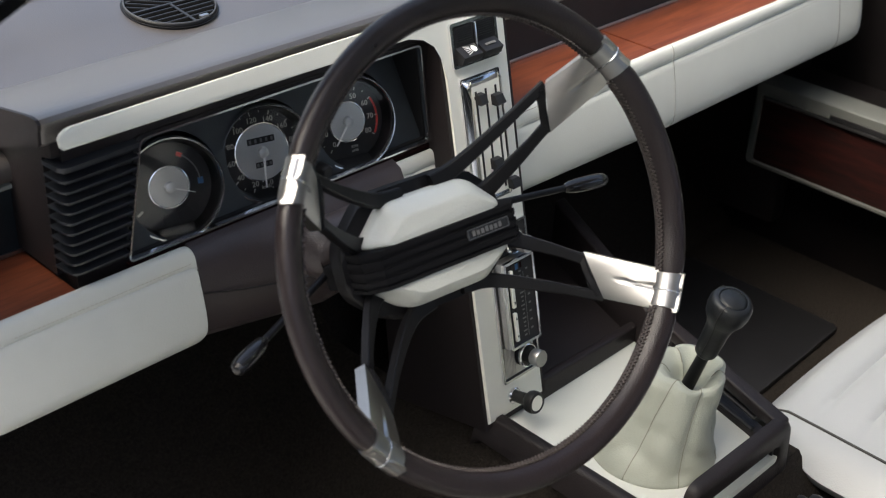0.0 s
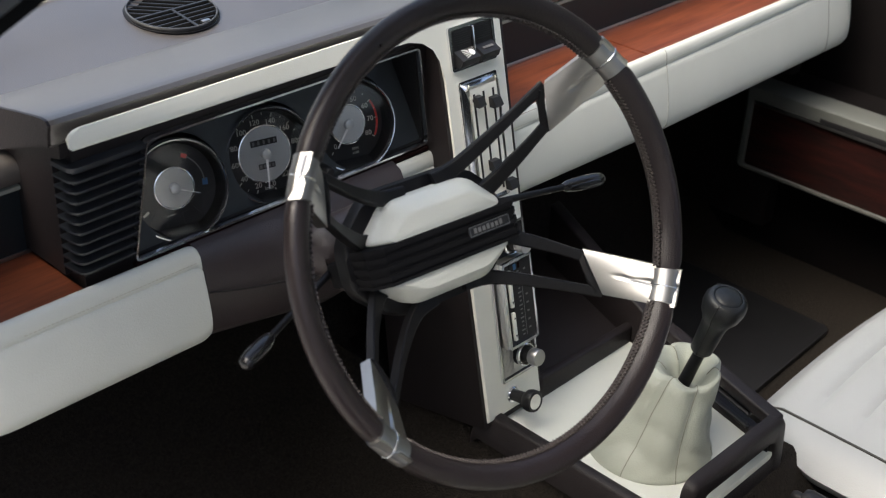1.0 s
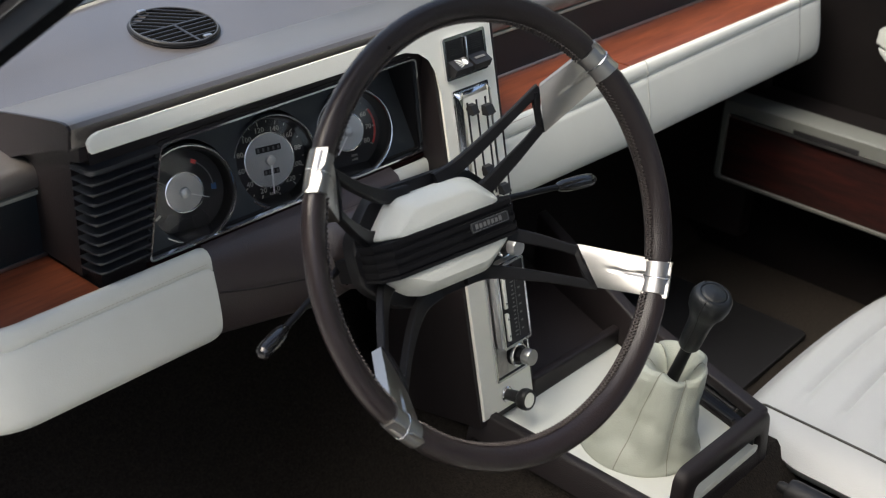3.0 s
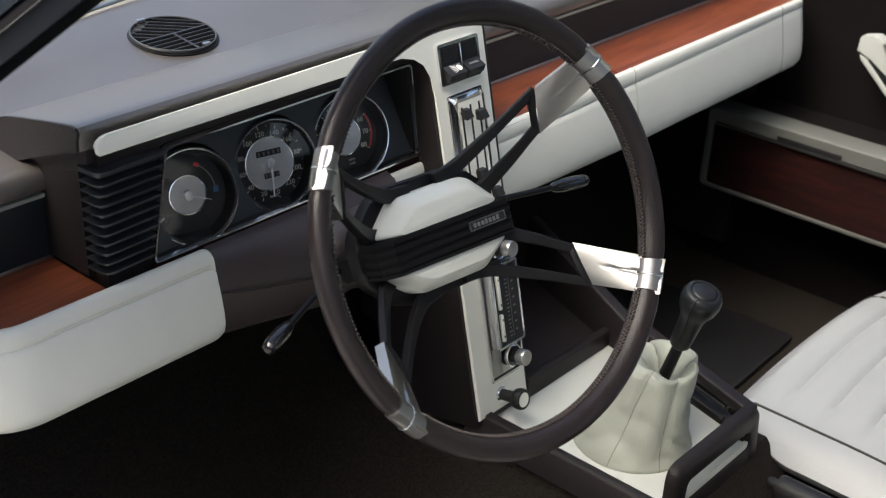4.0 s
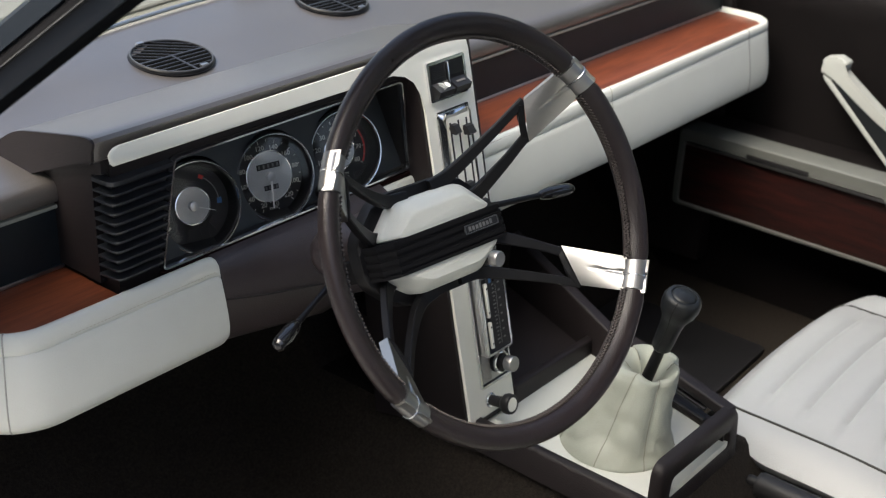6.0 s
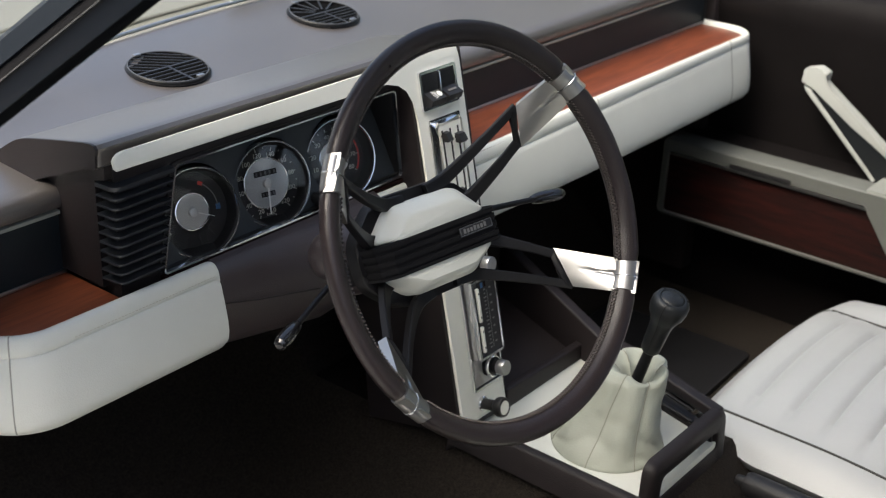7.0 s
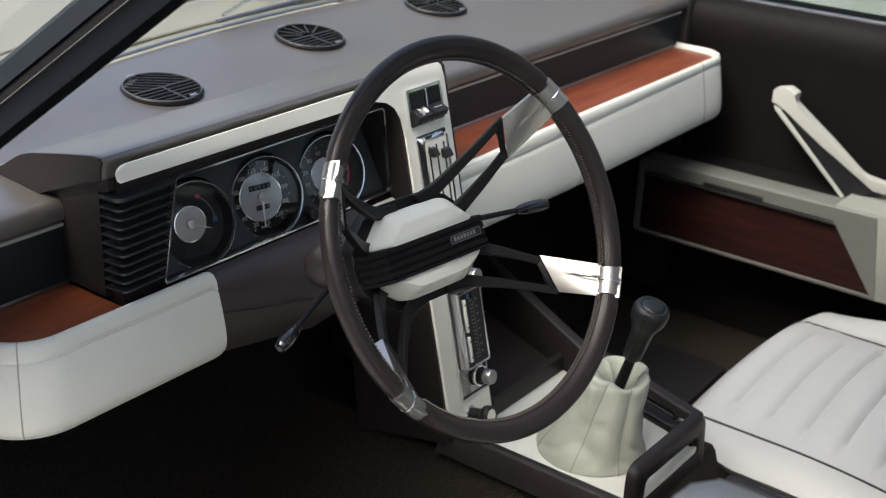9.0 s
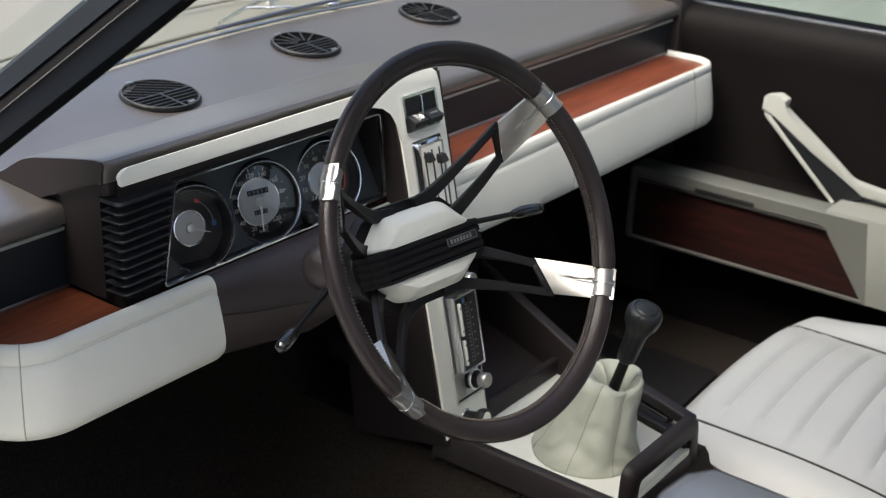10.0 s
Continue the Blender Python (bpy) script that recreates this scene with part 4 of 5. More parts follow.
            rings.append(order([P(*q) for q in ring]))
        loft(bm, rings, m=ms)
        part("bright_plate", bm, ALU, w, "polished aluminium spoke plate with a tapering groove", 28)
        # black forked arm: two curved bars and the piece that joins them at the plate
        bm = B()
        for line, w0, w1 in (([(0.016, 0.0440, -0.0870), (0.042, 0.0500, -0.0830), (0.078, 0.0690, -0.0630), (0.1150, 0.0925, -0.0370)], 0.0075, 0.0042), ([(0.060, 0.0180, -0.0880), (0.072, 0.0245, -0.0825), (0.095, 0.0420, -0.0640), (0.1130, 0.0580, -0.0475)], 0.0080, 0.0045), ([(0.1125, 0.0890, -0.0385), (0.1108, 0.0790, -0.0415), (0.1110, 0.0660, -0.0455), (0.1138, 0.0535, -0.0495)], 0.0032, 0.0032)):
            pts = smooth_path(line, 6)
            rings = []
            for i, p in enumerate(pts):
                t = i / (len(pts) - 1)
                d = (pts[min(i + 1, len(pts) - 1)] - pts[max(i - 1, 0)]).normalized()
                side, lean_side = Vector((-d.y, d.x, 0)).normalized(), face.cross(d).normalized()
                side = side.lerp(lean_side if lean_side.dot(side) > 0 else -lean_side, min(1.0, t * 1.6)).normalized()
                up = d.cross(side).normalized()
                up = up if up.z > 0 else -up
                hw = w0 + (w1 - w0) * min(1.0, t * 1.25)
                q = [p - side * hw - up * 0.0055, p - side * hw, p - side * (hw - 0.0012) + up * 0.0010, p + side * (hw - 0.0012) + up * 0.0010, p + side * hw, p + side * hw - up * 0.0055]
                rings.append(order([P(*v) for v in q]))
            loft(bm, rings, m=ms)
        part("forked_arm", bm, BLACK_METAL, w, "black enamelled forked spoke arm")
    # hub
    m = hub
    oct_ = corners([(0.088, 0.020), (0.050, 0.054), (-0.050, 0.054), (-0.088, 0.020), (-0.088, -0.024), (-0.050, -0.056), (0.050, -0.056), (0.088, -0.024)], 0.014)
    bm = B()
    prism(bm, oct_, -0.094, -0.078, m, 0.004)
    part("hub_plate", bm, BLACK_METAL, w, "black hub plate")
    bm = B()
    prism(bm, rounded(0.09, 0.08, 0.035, 8), -0.13, -0.092, m)
    part("hub_boss", bm, BLACK, w, "black hub boss")
    for name, pts in (("horn_pad_top", [(0.076, 0.013), (0.042, 0.044), (-0.042, 0.044), (-0.076, 0.013)]), ("horn_pad_bottom", [(-0.076, -0.020), (-0.042, -0.046), (0.042, -0.046), (0.076, -0.020)])):
        bm = B()
        lo = corners(pts, 0.010, 6)
        mid = [(x * 0.985, y * 0.985) for x, y in lo]
        cy = 0.016 if "top" in name else -0.022
        hi = [(x * 0.86, cy + (y - cy) * (0.62 if abs(y) > abs(cy) else 1.0)) for x, y in lo]
        hi2 = [(x * 0.80, cy + (y - cy) * (0.50 if abs(y) > abs(cy) else 1.0)) for x, y in lo]
        loft(bm, [[(x, y, -0.080) for x, y in lo], [(x, y, -0.066) for x, y in lo], [(x, y, -0.062) for x, y in mid], [(x, y, -0.0505) for x, y in hi], [(x, y, -0.0485) for x, y in hi2]], m=m)
        part(name, bm, WHITE, w, "cream leather horn pad", 32)
    bm = B()
    pts = corners([(0.082, 0.014), (-0.082, 0.014), (-0.082, -0.021), (0.082, -0.021)], 0.002, 3)
    side = [(-0.082, -0.082), (-0.082, -0.058), (-0.070, -0.047), (0.070, -0.047), (0.082, -0.058), (0.082, -0.082)]
    prism(bm, [(x, z) for x, z in side], -0.0130, 0.0205, m @ frame_at((0, 0, 0), (1, 0, 0), (0, 0, 1), (0, -1, 0)))
    band = part("centre_band", bm, RUBBER, w, "ribbed black rubber centre band")
    for y in (0.0105, 0.0030, -0.0050, -0.0130, -0.0185):
        bm = B()
        h = 0.0022 if y > -0.018 else 0.0012
        s2 = [(-0.0835, -0.080), (-0.0835, -0.0572), (-0.0710, -0.0452), (0.0710, -0.0452), (0.0835, -0.0572), (0.0835, -0.080)]
        prism(bm, s2, -y - h, -y + h, m @ frame_at((0, 0, 0), (1, 0, 0), (0, 0, 1), (0, -1, 0)))
        part("rib", bm, RUBBER, band)
    bm = B()
    ring_frame(bm, rounded(0.046, 0.0088, 0.001, 2, 0.041, -0.0010), rounded(0.0440, 0.0070, 0.0008, 2, 0.041, -0.0010), -0.0460, -0.0440, m)
    badge = part("badge_frame", bm, VENT_LIP, band, "small grey badge with unreadable lettering")
    bm = B()
    box(bm, (0.0190, -0.0046, -0.0460), (0.0630, 0.0026, -0.0446), m)
    part("badge_plate", bm, BLACK, band)
    bm = B()
    for k in range(7):
        x = 0.0245 + 0.0049 * k
        box(bm, (x - 0.0017, -0.0030, -0.0446), (x + 0.0014, 0.0010 if k % 3 else 0.0016, -0.0441), m)
    part("badge_bars", bm, GREY_INK, band)


# ---- centre stack ----
S = frame_at((0, 0.182, 0.23), (1, 0, 0), (0, 0.2242, 0.9745), (0, -0.9745, 0.2242))


def V(z):
    """Height z as a distance up the face of the stack."""
    return (z - 0.23) / 0.9745


def build_stack():
    st = thing("centre_stack", (0.25, 0.20, 0.21), "slim ivory centre stack with switches, heater sliders and radio", "centre stack")
    out = [(-0.2025, V(0.6545)), (-0.1995, V(0.6516)), (0.165, V(0.6500)), (0.184, V(0.6470)), (0.198, V(0.637)), (0.2060, V(0.622)), (0.2085, V(0.600)), (0.2085, V(0.222)), (0.2975, V(0.222)), (0.2965, V(0.655)), (0.2935, V(0.668)), (0.284, V(0.6745)), (0.272, V(0.6760)), (0.235, V(0.6745)), (0.19, V(0.6700)), (0.15, V(0.6685)), (-0.1900, V(0.6680)), (-0.1960, V(0.6670)), (-0.2005, V(0.6645)), (-0.2030, V(0.6615))]
    bm = B()
    prism(bm, out, -0.0032, 0.0, S, 0.0022, 3)
    part("face_panel", bm, IVORY, st, "ivory leather-grained face panel")
    bm = B()
    poly = [(-0.002, V(0.215)), (-0.002, V(0.672)), (0.05, V(0.660)), (0.10, V(0.56)), (0.13, V(0.43)), (0.15, V(0.215))]
    prism(bm, poly, 0.2040, 0.2990, S @ frame_at((0, 0, -0.0050), (0, 0, -1), (0, 1, 0), (1, 0, 0)))
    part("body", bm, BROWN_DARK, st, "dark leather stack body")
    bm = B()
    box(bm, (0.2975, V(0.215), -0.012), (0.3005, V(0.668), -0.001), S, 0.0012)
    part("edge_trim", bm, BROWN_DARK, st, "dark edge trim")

    # rocker switches
    sw = thing("rocker_switch_pair", tuple(S @ Vector((0.2525, V(0.606), 0))), "pair of black rocker switches in chrome frame", "switch")
    bm = B()
    o = rounded(0.0660, 0.0450, 0.003, 4, 0.2498, V(0.6298))
    ring_frame(bm, o, inset(o, 0.0036), -0.001, 0.0028, S)
    part("frame", bm, CHROME, sw, "chrome frame")
    bm = B()
    box(bm, (0.2200, V(0.6295) - 0.019, -0.004), (0.2796, V(0.6295) + 0.019, 0.0005), S)
    part("well", bm, BLACK, sw)
    bm = B()
    box(bm, (0.2486, V(0.6295) - 0.019, 0.0), (0.2510, V(0.6295) + 0.019, 0.0060), S, 0.001)
    part("divider", bm, CHROME, sw, "chrome divider")
    for cx, kind in ((0.2350, "lamp"), (0.2650, "word")):
        c = V(0.6295)
        bm = B()
        prof = [(c + 0.0180, 0.0), (c + 0.0180, 0.0032), (c - 0.002, 0.0024), (c - 0.0110, 0.0140), (c - 0.0180, 0.0098), (c - 0.0180, 0.0)]
        prism(bm, prof, cx - 0.0130, cx + 0.0130, S @ frame_at((0, 0, 0), (0, 1, 0), (0, 0, 1), (1, 0, 0)))
        rk = part("rocker", bm, BLACK, sw, "black rocker pressed down at the lower end")
        for i in range(7):
            bm = B()
            y = c + 0.016 - 0.0022 * i
            box(bm, (cx - 0.010, y - 0.0005, 0.0026), (cx + 0.010, y + 0.0005, 0.0036), S)
            part("grip_rib", bm, BLACK, rk)
        f = S @ frame_at((cx, c - 0.0058, 0.0086), (1, 0, 0), Vector((0, 0.613, -0.790)), Vector((0, 0.790, 0.613)))
        bm = B()
        if kind == "word":
            for k in range(4):
                box(bm, (-0.0072 + 0.0038 * k, -0.0014, 0.0), (-0.0042 + 0.0038 * k, 0.0014, 0.0004), f)
            part("lettering_bars", bm, GREY_INK, rk)
        else:
            t = Matrix.Translation((0.002, 0, 0.0002))
            pts = [(0.003, 0.0042), (0.0062, 0.0030), (0.0075, 0.0), (0.0062, -0.0030), (0.003, -0.0042), (0.001, -0.002), (0.001, 0.002)]
            prism(bm, pts, 0.0, 0.0004, f @ t)
            for k in range(5):
                ray = f @ t @ Matrix.Translation((0.0003, 0.0030 - 0.0015 * k, 0)) @ Matrix.Rotation(radians(-9 * (2 - k)), 4, 'Z')
                box(bm, (-0.0078, -0.00032, 0), (-0.0004, 0.00032, 0.0004), ray)
            part("lamp_symbol", bm, WHITE_INK, rk, "white headlamp symbol")

    # heater sliders
    hs = thing("heater_slider_panel", tuple(S @ Vector((0.252, V(0.465), 0))), "chrome heater control plate with black slider levers", "heater control")
    o = rounded(0.0570, V(0.5960) - V(0.4640), 0.0025, 4, 0.2515, (V(0.5960) + V(0.4640)) / 2)
    bm = B()
    ring_frame(bm, o, inset(o, 0.0025), -0.001, 0.0020, S)
    part("frame", bm, CHROME, hs, "chrome outer frame")
    o2 = inset(o, 0.0025)
    bm = B()
    loft(bm, [[(x, y, 0.0002) for x, y in o2], [(x, y, 0.0022) for x, y in inset(o, 0.004)], [(x, y, 0.0075) for x, y in inset(o, 0.0095)], [(x, y, 0.0075) for x, y in inset(o, 0.010)], [(x, y, -0.001) for x, y in o2]], m=S)
    part("raised_plate", bm, CHROME, hs, "raised chrome surround with bevelled sides")
    o3 = inset(o, 0.0088)
    bm = B()
    prism(bm, o3, 0.0070, 0.0084, S, 0.0005, 1)
    part("slider_plate", bm, IVORY, hs, "ivory plate with three slots")
    for cx, top, bot in ((0.2365, 0.5820, 0.476), (0.2508, 0.5820, 0.476), (0.2652, 0.5820, 0.476)):
        bm = B()
        box(bm, (cx - 0.0014, V(bot), 0.0060), (cx + 0.0014, V(top), 0.0087), S)
        part("slot", bm, DIAL, hs, "black slot")
    for cx, z, w in ((0.2355, 0.576, 0.0095), (0.2590, 0.570, 0.0125), (0.2480, 0.507, 0.0120), (0.2700, 0.480, 0.0120)):
        lv = B()
        v = V(z)
        box(lv, (cx - 0.0016, v - 0.0016, 0.0070), (cx + 0.0016, v + 0.0016, 0.0150), S)
        prof = [(v + 0.0058, 0.0130), (v + 0.0046, 0.0185), (v - 0.0040, 0.0225), (v - 0.0060, 0.0200), (v - 0.0050, 0.0130)]
        prism(lv, prof, cx - w / 2, cx + w / 2, S @ frame_at((0, 0, 0), (0, 1, 0), (0, 0, 1), (1, 0, 0)), 0.001)
        part("slider_lever", lv, BLACK, hs, "black slider lever")

    # radio
    rd = thing("car_radio", tuple(S @ Vector((0.265, V(0.262), 0))), "upright chrome car radio with black dial and knobs", "car radio")
    o = rounded(0.0600, V(0.4330) - V(0.2580), 0.002, 3, 0.2655, (V(0.4330) + V(0.2580)) / 2)
    bm = B()
    ring_frame(bm, o, inset(o, 0.0028), -0.001, 0.0026, S)
    part("mounting_frame", bm, CHROME, rd, "chrome mounting frame")
    bm = B()
    box(bm, (0.2375, V(0.2600), -0.002), (0.2935, V(0.4310), 0.0010), S)
    part("back_plate", bm, BLACK, rd)
    bm = B()
    box(bm, (0.2400, V(0.2635), 0.0005), (0.2870, V(0.2990), 0.0020), S)
    part("grooved_plate", bm, SATIN, rd, "grooved metal plate")
    for k in range(7):
        bm = B()
        x = 0.2425 + 0.0022 * k
        box(bm, (x - 0.0004, V(0.2640), 0.0020), (x + 0.0004, V(0.2985), 0.0027), S)
        part("groove_rib", bm, SATIN, rd)
    z0, z1 = V(0.3000), V(0.3985)
    bm = B()
    box(bm, (0.2400, z0, 0.0), (0.2870, z1, 0.0130), S, 0.0015)
    body = part("case", bm, SATIN, rd, "satin metal case")
    o = rounded(0.0470, z1 - z0, 0.0025, 4, 0.2635, (z0 + z1) / 2)
    bm = B()
    ring_frame(bm, o, inset(o, 0.0030), 0.0125, 0.0165, S)
    part("face_frame", bm, CHROME, body, "chrome face frame")
    bm = B()
    box(bm, (0.2535, z0 + 0.003, 0.0120), (0.2845, z1 - 0.003, 0.0142), S)
    scale = part("tuning_scale", bm, DIAL, rd, "black tuning scale with faded markings")
    bm = B()
    for k in range(16):
        v = z0 + 0.010 + (z1 - z0 - 0.026) * k / 15
        w = (0.0035, 0.0055, 0.0025)[k % 3]
        box(bm, (0.2655 - w / 2, v - 0.0008, 0.0142), (0.2655 + w / 2, v + 0.0008, 0.0145), S)
        if k % 2:
            box(bm, (0.2745, v - 0.0014, 0.0142), (0.2780, v + 0.0006, 0.0145), S)
    box(bm, (0.2700, z0 + 0.008, 0.0142), (0.2706, z1 - 0.018, 0.0145), S)
    part("scale_bars", bm, GREY_INK, scale)
    bm = B()
    box(bm, (0.2590, z1 - 0.0125, 0.0142), (0.2632, z1 - 0.0060, 0.0146), S)
    part("blue_mark", bm, BLUE, scale, "small blue mark")
    bm = B()
    box(bm, (0.2660, z1 - 0.0125, 0.0142), (0.2690, z1 - 0.0060, 0.0146), S)
    part("red_mark", bm, RED_TRIM, scale, "small red mark")
    bm = B()
    box(bm, (0.2432, z0 + 0.003, 0.0115), (0.2530, z1 - 0.003, 0.0135), S)
    col = part("key_column", bm, BLACK, rd)
    for v0, v1 in ((z0 + 0.0085, z0 + 0.0420), (z0 + 0.0480, z1 - 0.0100)):
        bm = B()
        box(bm, (0.2480, v0, 0.0135), (0.2525, v1, 0.0175), S, 0.001)
        key = part("key", bm, IVORY, rd, "pale push key with arrow marks")
        bm = B()
        for y, s in ((v1 - 0.006, 1), (v0 + 0.006, -1)):
            prism(bm, [(0.2490, y - 0.0015 * s), (0.2515, y - 0.0015 * s), (0.25025, y + 0.0018 * s)][::s], 0.0175, 0.0178, S)
        part("arrow_mark", bm, BLACK, key)
    # knobs of the radio
    for cx, z, h in ((0.2675, 0.4150, 0.018), (0.2690, 0.2830, 0.018)):
        f = S @ Matrix.Translation((cx, V(z), 0))
        k = part("tuning_ring", lathe(B(), [(0.0135, 0.0), (0.0135, 0.010), (0.0125, 0.0115), (0.0095, 0.0115)], f, 28), BLACK, rd, "black outer ring knob")
        part("bright_ring", lathe(B(), [(0.0140, 0.0080), (0.0140, 0.0108), (0.0126, 0.0118), (0.0105, 0.0112), (0.0105, 0.0085)], f, 28, True), CHROME, k, "chrome ring")
        part("collar", lathe(B(), [(0.0085, 0.0100), (0.0085, 0.0200), (0.0070, 0.0210)], f, 24), BLACK, k)
        part("knob_cap", lathe(B(), [(0.0092, 0.0190), (0.0096, 0.0200), (0.0096, 0.0290), (0.0090, 0.0302), (0.0001, 0.0306)], f, 28), SATIN, k, "satin metal knob cap")
    # choke knob
    ck = thing("pull_knob", tuple(S @ Vector((0.2500, V(0.2395), 0))), "black pull knob with pale centre", "knob")
    f = S @ Matrix.Translation((0.2500, V(0.2395), 0))
    part("ferrule", lathe(B(), [(0.0095, 0.0), (0.0095, 0.0020), (0.0082, 0.0034), (0.006, 0.0034)], f, 24), CHROME, ck, "small chrome ferrule")
    part("stem", lathe(B(), [(0.0066, 0.001), (0.0070, 0.0140), (0.0074, 0.0230)], f, 24), BLACK, ck)
    part("head", lathe(B(), [(0.0074, 0.0200), (0.0118, 0.0240), (0.0128, 0.0275), (0.0128, 0.0320), (0.0118, 0.0345), (0.0092, 0.0350), (0.0088, 0.0340), (0.0001, 0.0340)], f, 28), BLACK, ck, "round black head")
    part("inlay", lathe(B(), [(0.0087, 0.0336), (0.0087, 0.0346), (0.0001, 0.0350)], f, 28), IVORY, ck, "pale inlay")


# ---- centre console ----
def build_console():
    c = thing("centre_console", (0.35, 0.06, 0.185), "centre console with white leather top and dark leather rails", "centre console")
    bm = B()
    prism(bm, [(0.228, 0.198), (0.228, -0.058), (0.413, -0.058), (0.474, 0.188), (0.30, 0.198)], 0.186, 0.210, None, 0.001)
    part("top_plate", bm, WHITE, c, "white leather top plate")
    bm = B()
    rail = [(0.2165, 0.222), (0.2195, 0.226), (0.2290, 0.226), (0.2335, 0.222), (0.2345, 0.205), (0.2300, 0.186), (0.2160, 0.190), (0.2090, 0.192), (0.2120, 0.206)]
    rings = [[(x - 0.006 * (y > 0.199), y, z - (0.008 if y > 0.199 else 0)) for x, z in rail] for y in (0.203, 0.198, 0.1, 0.0, -0.10, -0.35)]
    loft(bm, rings)
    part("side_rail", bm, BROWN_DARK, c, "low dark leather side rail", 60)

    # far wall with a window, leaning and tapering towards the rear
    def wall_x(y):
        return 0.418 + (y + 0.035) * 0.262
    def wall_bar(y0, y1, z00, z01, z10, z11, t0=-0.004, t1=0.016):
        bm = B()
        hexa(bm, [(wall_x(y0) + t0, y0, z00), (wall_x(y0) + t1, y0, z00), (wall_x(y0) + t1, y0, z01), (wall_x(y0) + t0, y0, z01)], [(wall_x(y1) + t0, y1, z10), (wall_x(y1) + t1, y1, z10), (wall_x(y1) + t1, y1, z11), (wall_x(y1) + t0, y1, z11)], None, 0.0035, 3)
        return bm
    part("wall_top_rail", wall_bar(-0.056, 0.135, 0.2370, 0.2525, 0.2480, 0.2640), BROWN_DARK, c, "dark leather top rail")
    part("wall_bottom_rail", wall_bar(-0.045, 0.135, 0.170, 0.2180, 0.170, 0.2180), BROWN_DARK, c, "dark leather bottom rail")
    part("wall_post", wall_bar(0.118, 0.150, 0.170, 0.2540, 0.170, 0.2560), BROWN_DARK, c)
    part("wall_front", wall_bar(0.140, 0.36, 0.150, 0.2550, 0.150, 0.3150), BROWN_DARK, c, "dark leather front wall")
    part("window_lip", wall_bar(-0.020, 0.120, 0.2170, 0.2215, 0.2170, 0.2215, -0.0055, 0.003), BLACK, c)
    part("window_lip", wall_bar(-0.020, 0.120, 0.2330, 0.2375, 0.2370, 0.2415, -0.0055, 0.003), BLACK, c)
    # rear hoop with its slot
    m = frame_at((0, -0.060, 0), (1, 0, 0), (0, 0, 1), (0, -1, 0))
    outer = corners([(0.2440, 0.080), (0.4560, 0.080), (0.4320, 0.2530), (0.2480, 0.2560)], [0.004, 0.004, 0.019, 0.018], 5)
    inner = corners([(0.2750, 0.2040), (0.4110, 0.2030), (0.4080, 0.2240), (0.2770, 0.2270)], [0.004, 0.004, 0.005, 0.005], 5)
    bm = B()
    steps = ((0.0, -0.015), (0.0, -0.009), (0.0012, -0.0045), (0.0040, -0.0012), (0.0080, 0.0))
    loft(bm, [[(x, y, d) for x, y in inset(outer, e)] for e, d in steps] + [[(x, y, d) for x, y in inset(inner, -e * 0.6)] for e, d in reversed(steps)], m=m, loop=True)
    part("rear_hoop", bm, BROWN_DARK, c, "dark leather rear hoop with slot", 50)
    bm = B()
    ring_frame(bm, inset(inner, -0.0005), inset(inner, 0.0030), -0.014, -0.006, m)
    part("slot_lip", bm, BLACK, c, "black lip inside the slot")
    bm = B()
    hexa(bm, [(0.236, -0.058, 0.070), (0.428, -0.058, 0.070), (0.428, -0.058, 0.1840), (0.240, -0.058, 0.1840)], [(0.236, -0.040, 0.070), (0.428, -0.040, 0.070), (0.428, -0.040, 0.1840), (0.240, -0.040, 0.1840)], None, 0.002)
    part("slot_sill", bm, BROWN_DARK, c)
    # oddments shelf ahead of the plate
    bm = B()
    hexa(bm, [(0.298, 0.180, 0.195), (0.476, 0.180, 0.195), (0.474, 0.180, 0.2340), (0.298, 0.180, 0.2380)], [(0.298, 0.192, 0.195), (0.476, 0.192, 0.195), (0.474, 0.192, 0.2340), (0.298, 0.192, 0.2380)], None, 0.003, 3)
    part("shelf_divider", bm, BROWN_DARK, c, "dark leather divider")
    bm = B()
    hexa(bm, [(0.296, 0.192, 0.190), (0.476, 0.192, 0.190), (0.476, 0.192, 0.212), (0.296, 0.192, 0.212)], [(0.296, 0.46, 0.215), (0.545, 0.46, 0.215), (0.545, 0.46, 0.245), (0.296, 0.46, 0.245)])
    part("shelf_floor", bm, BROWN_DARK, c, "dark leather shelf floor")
    return c


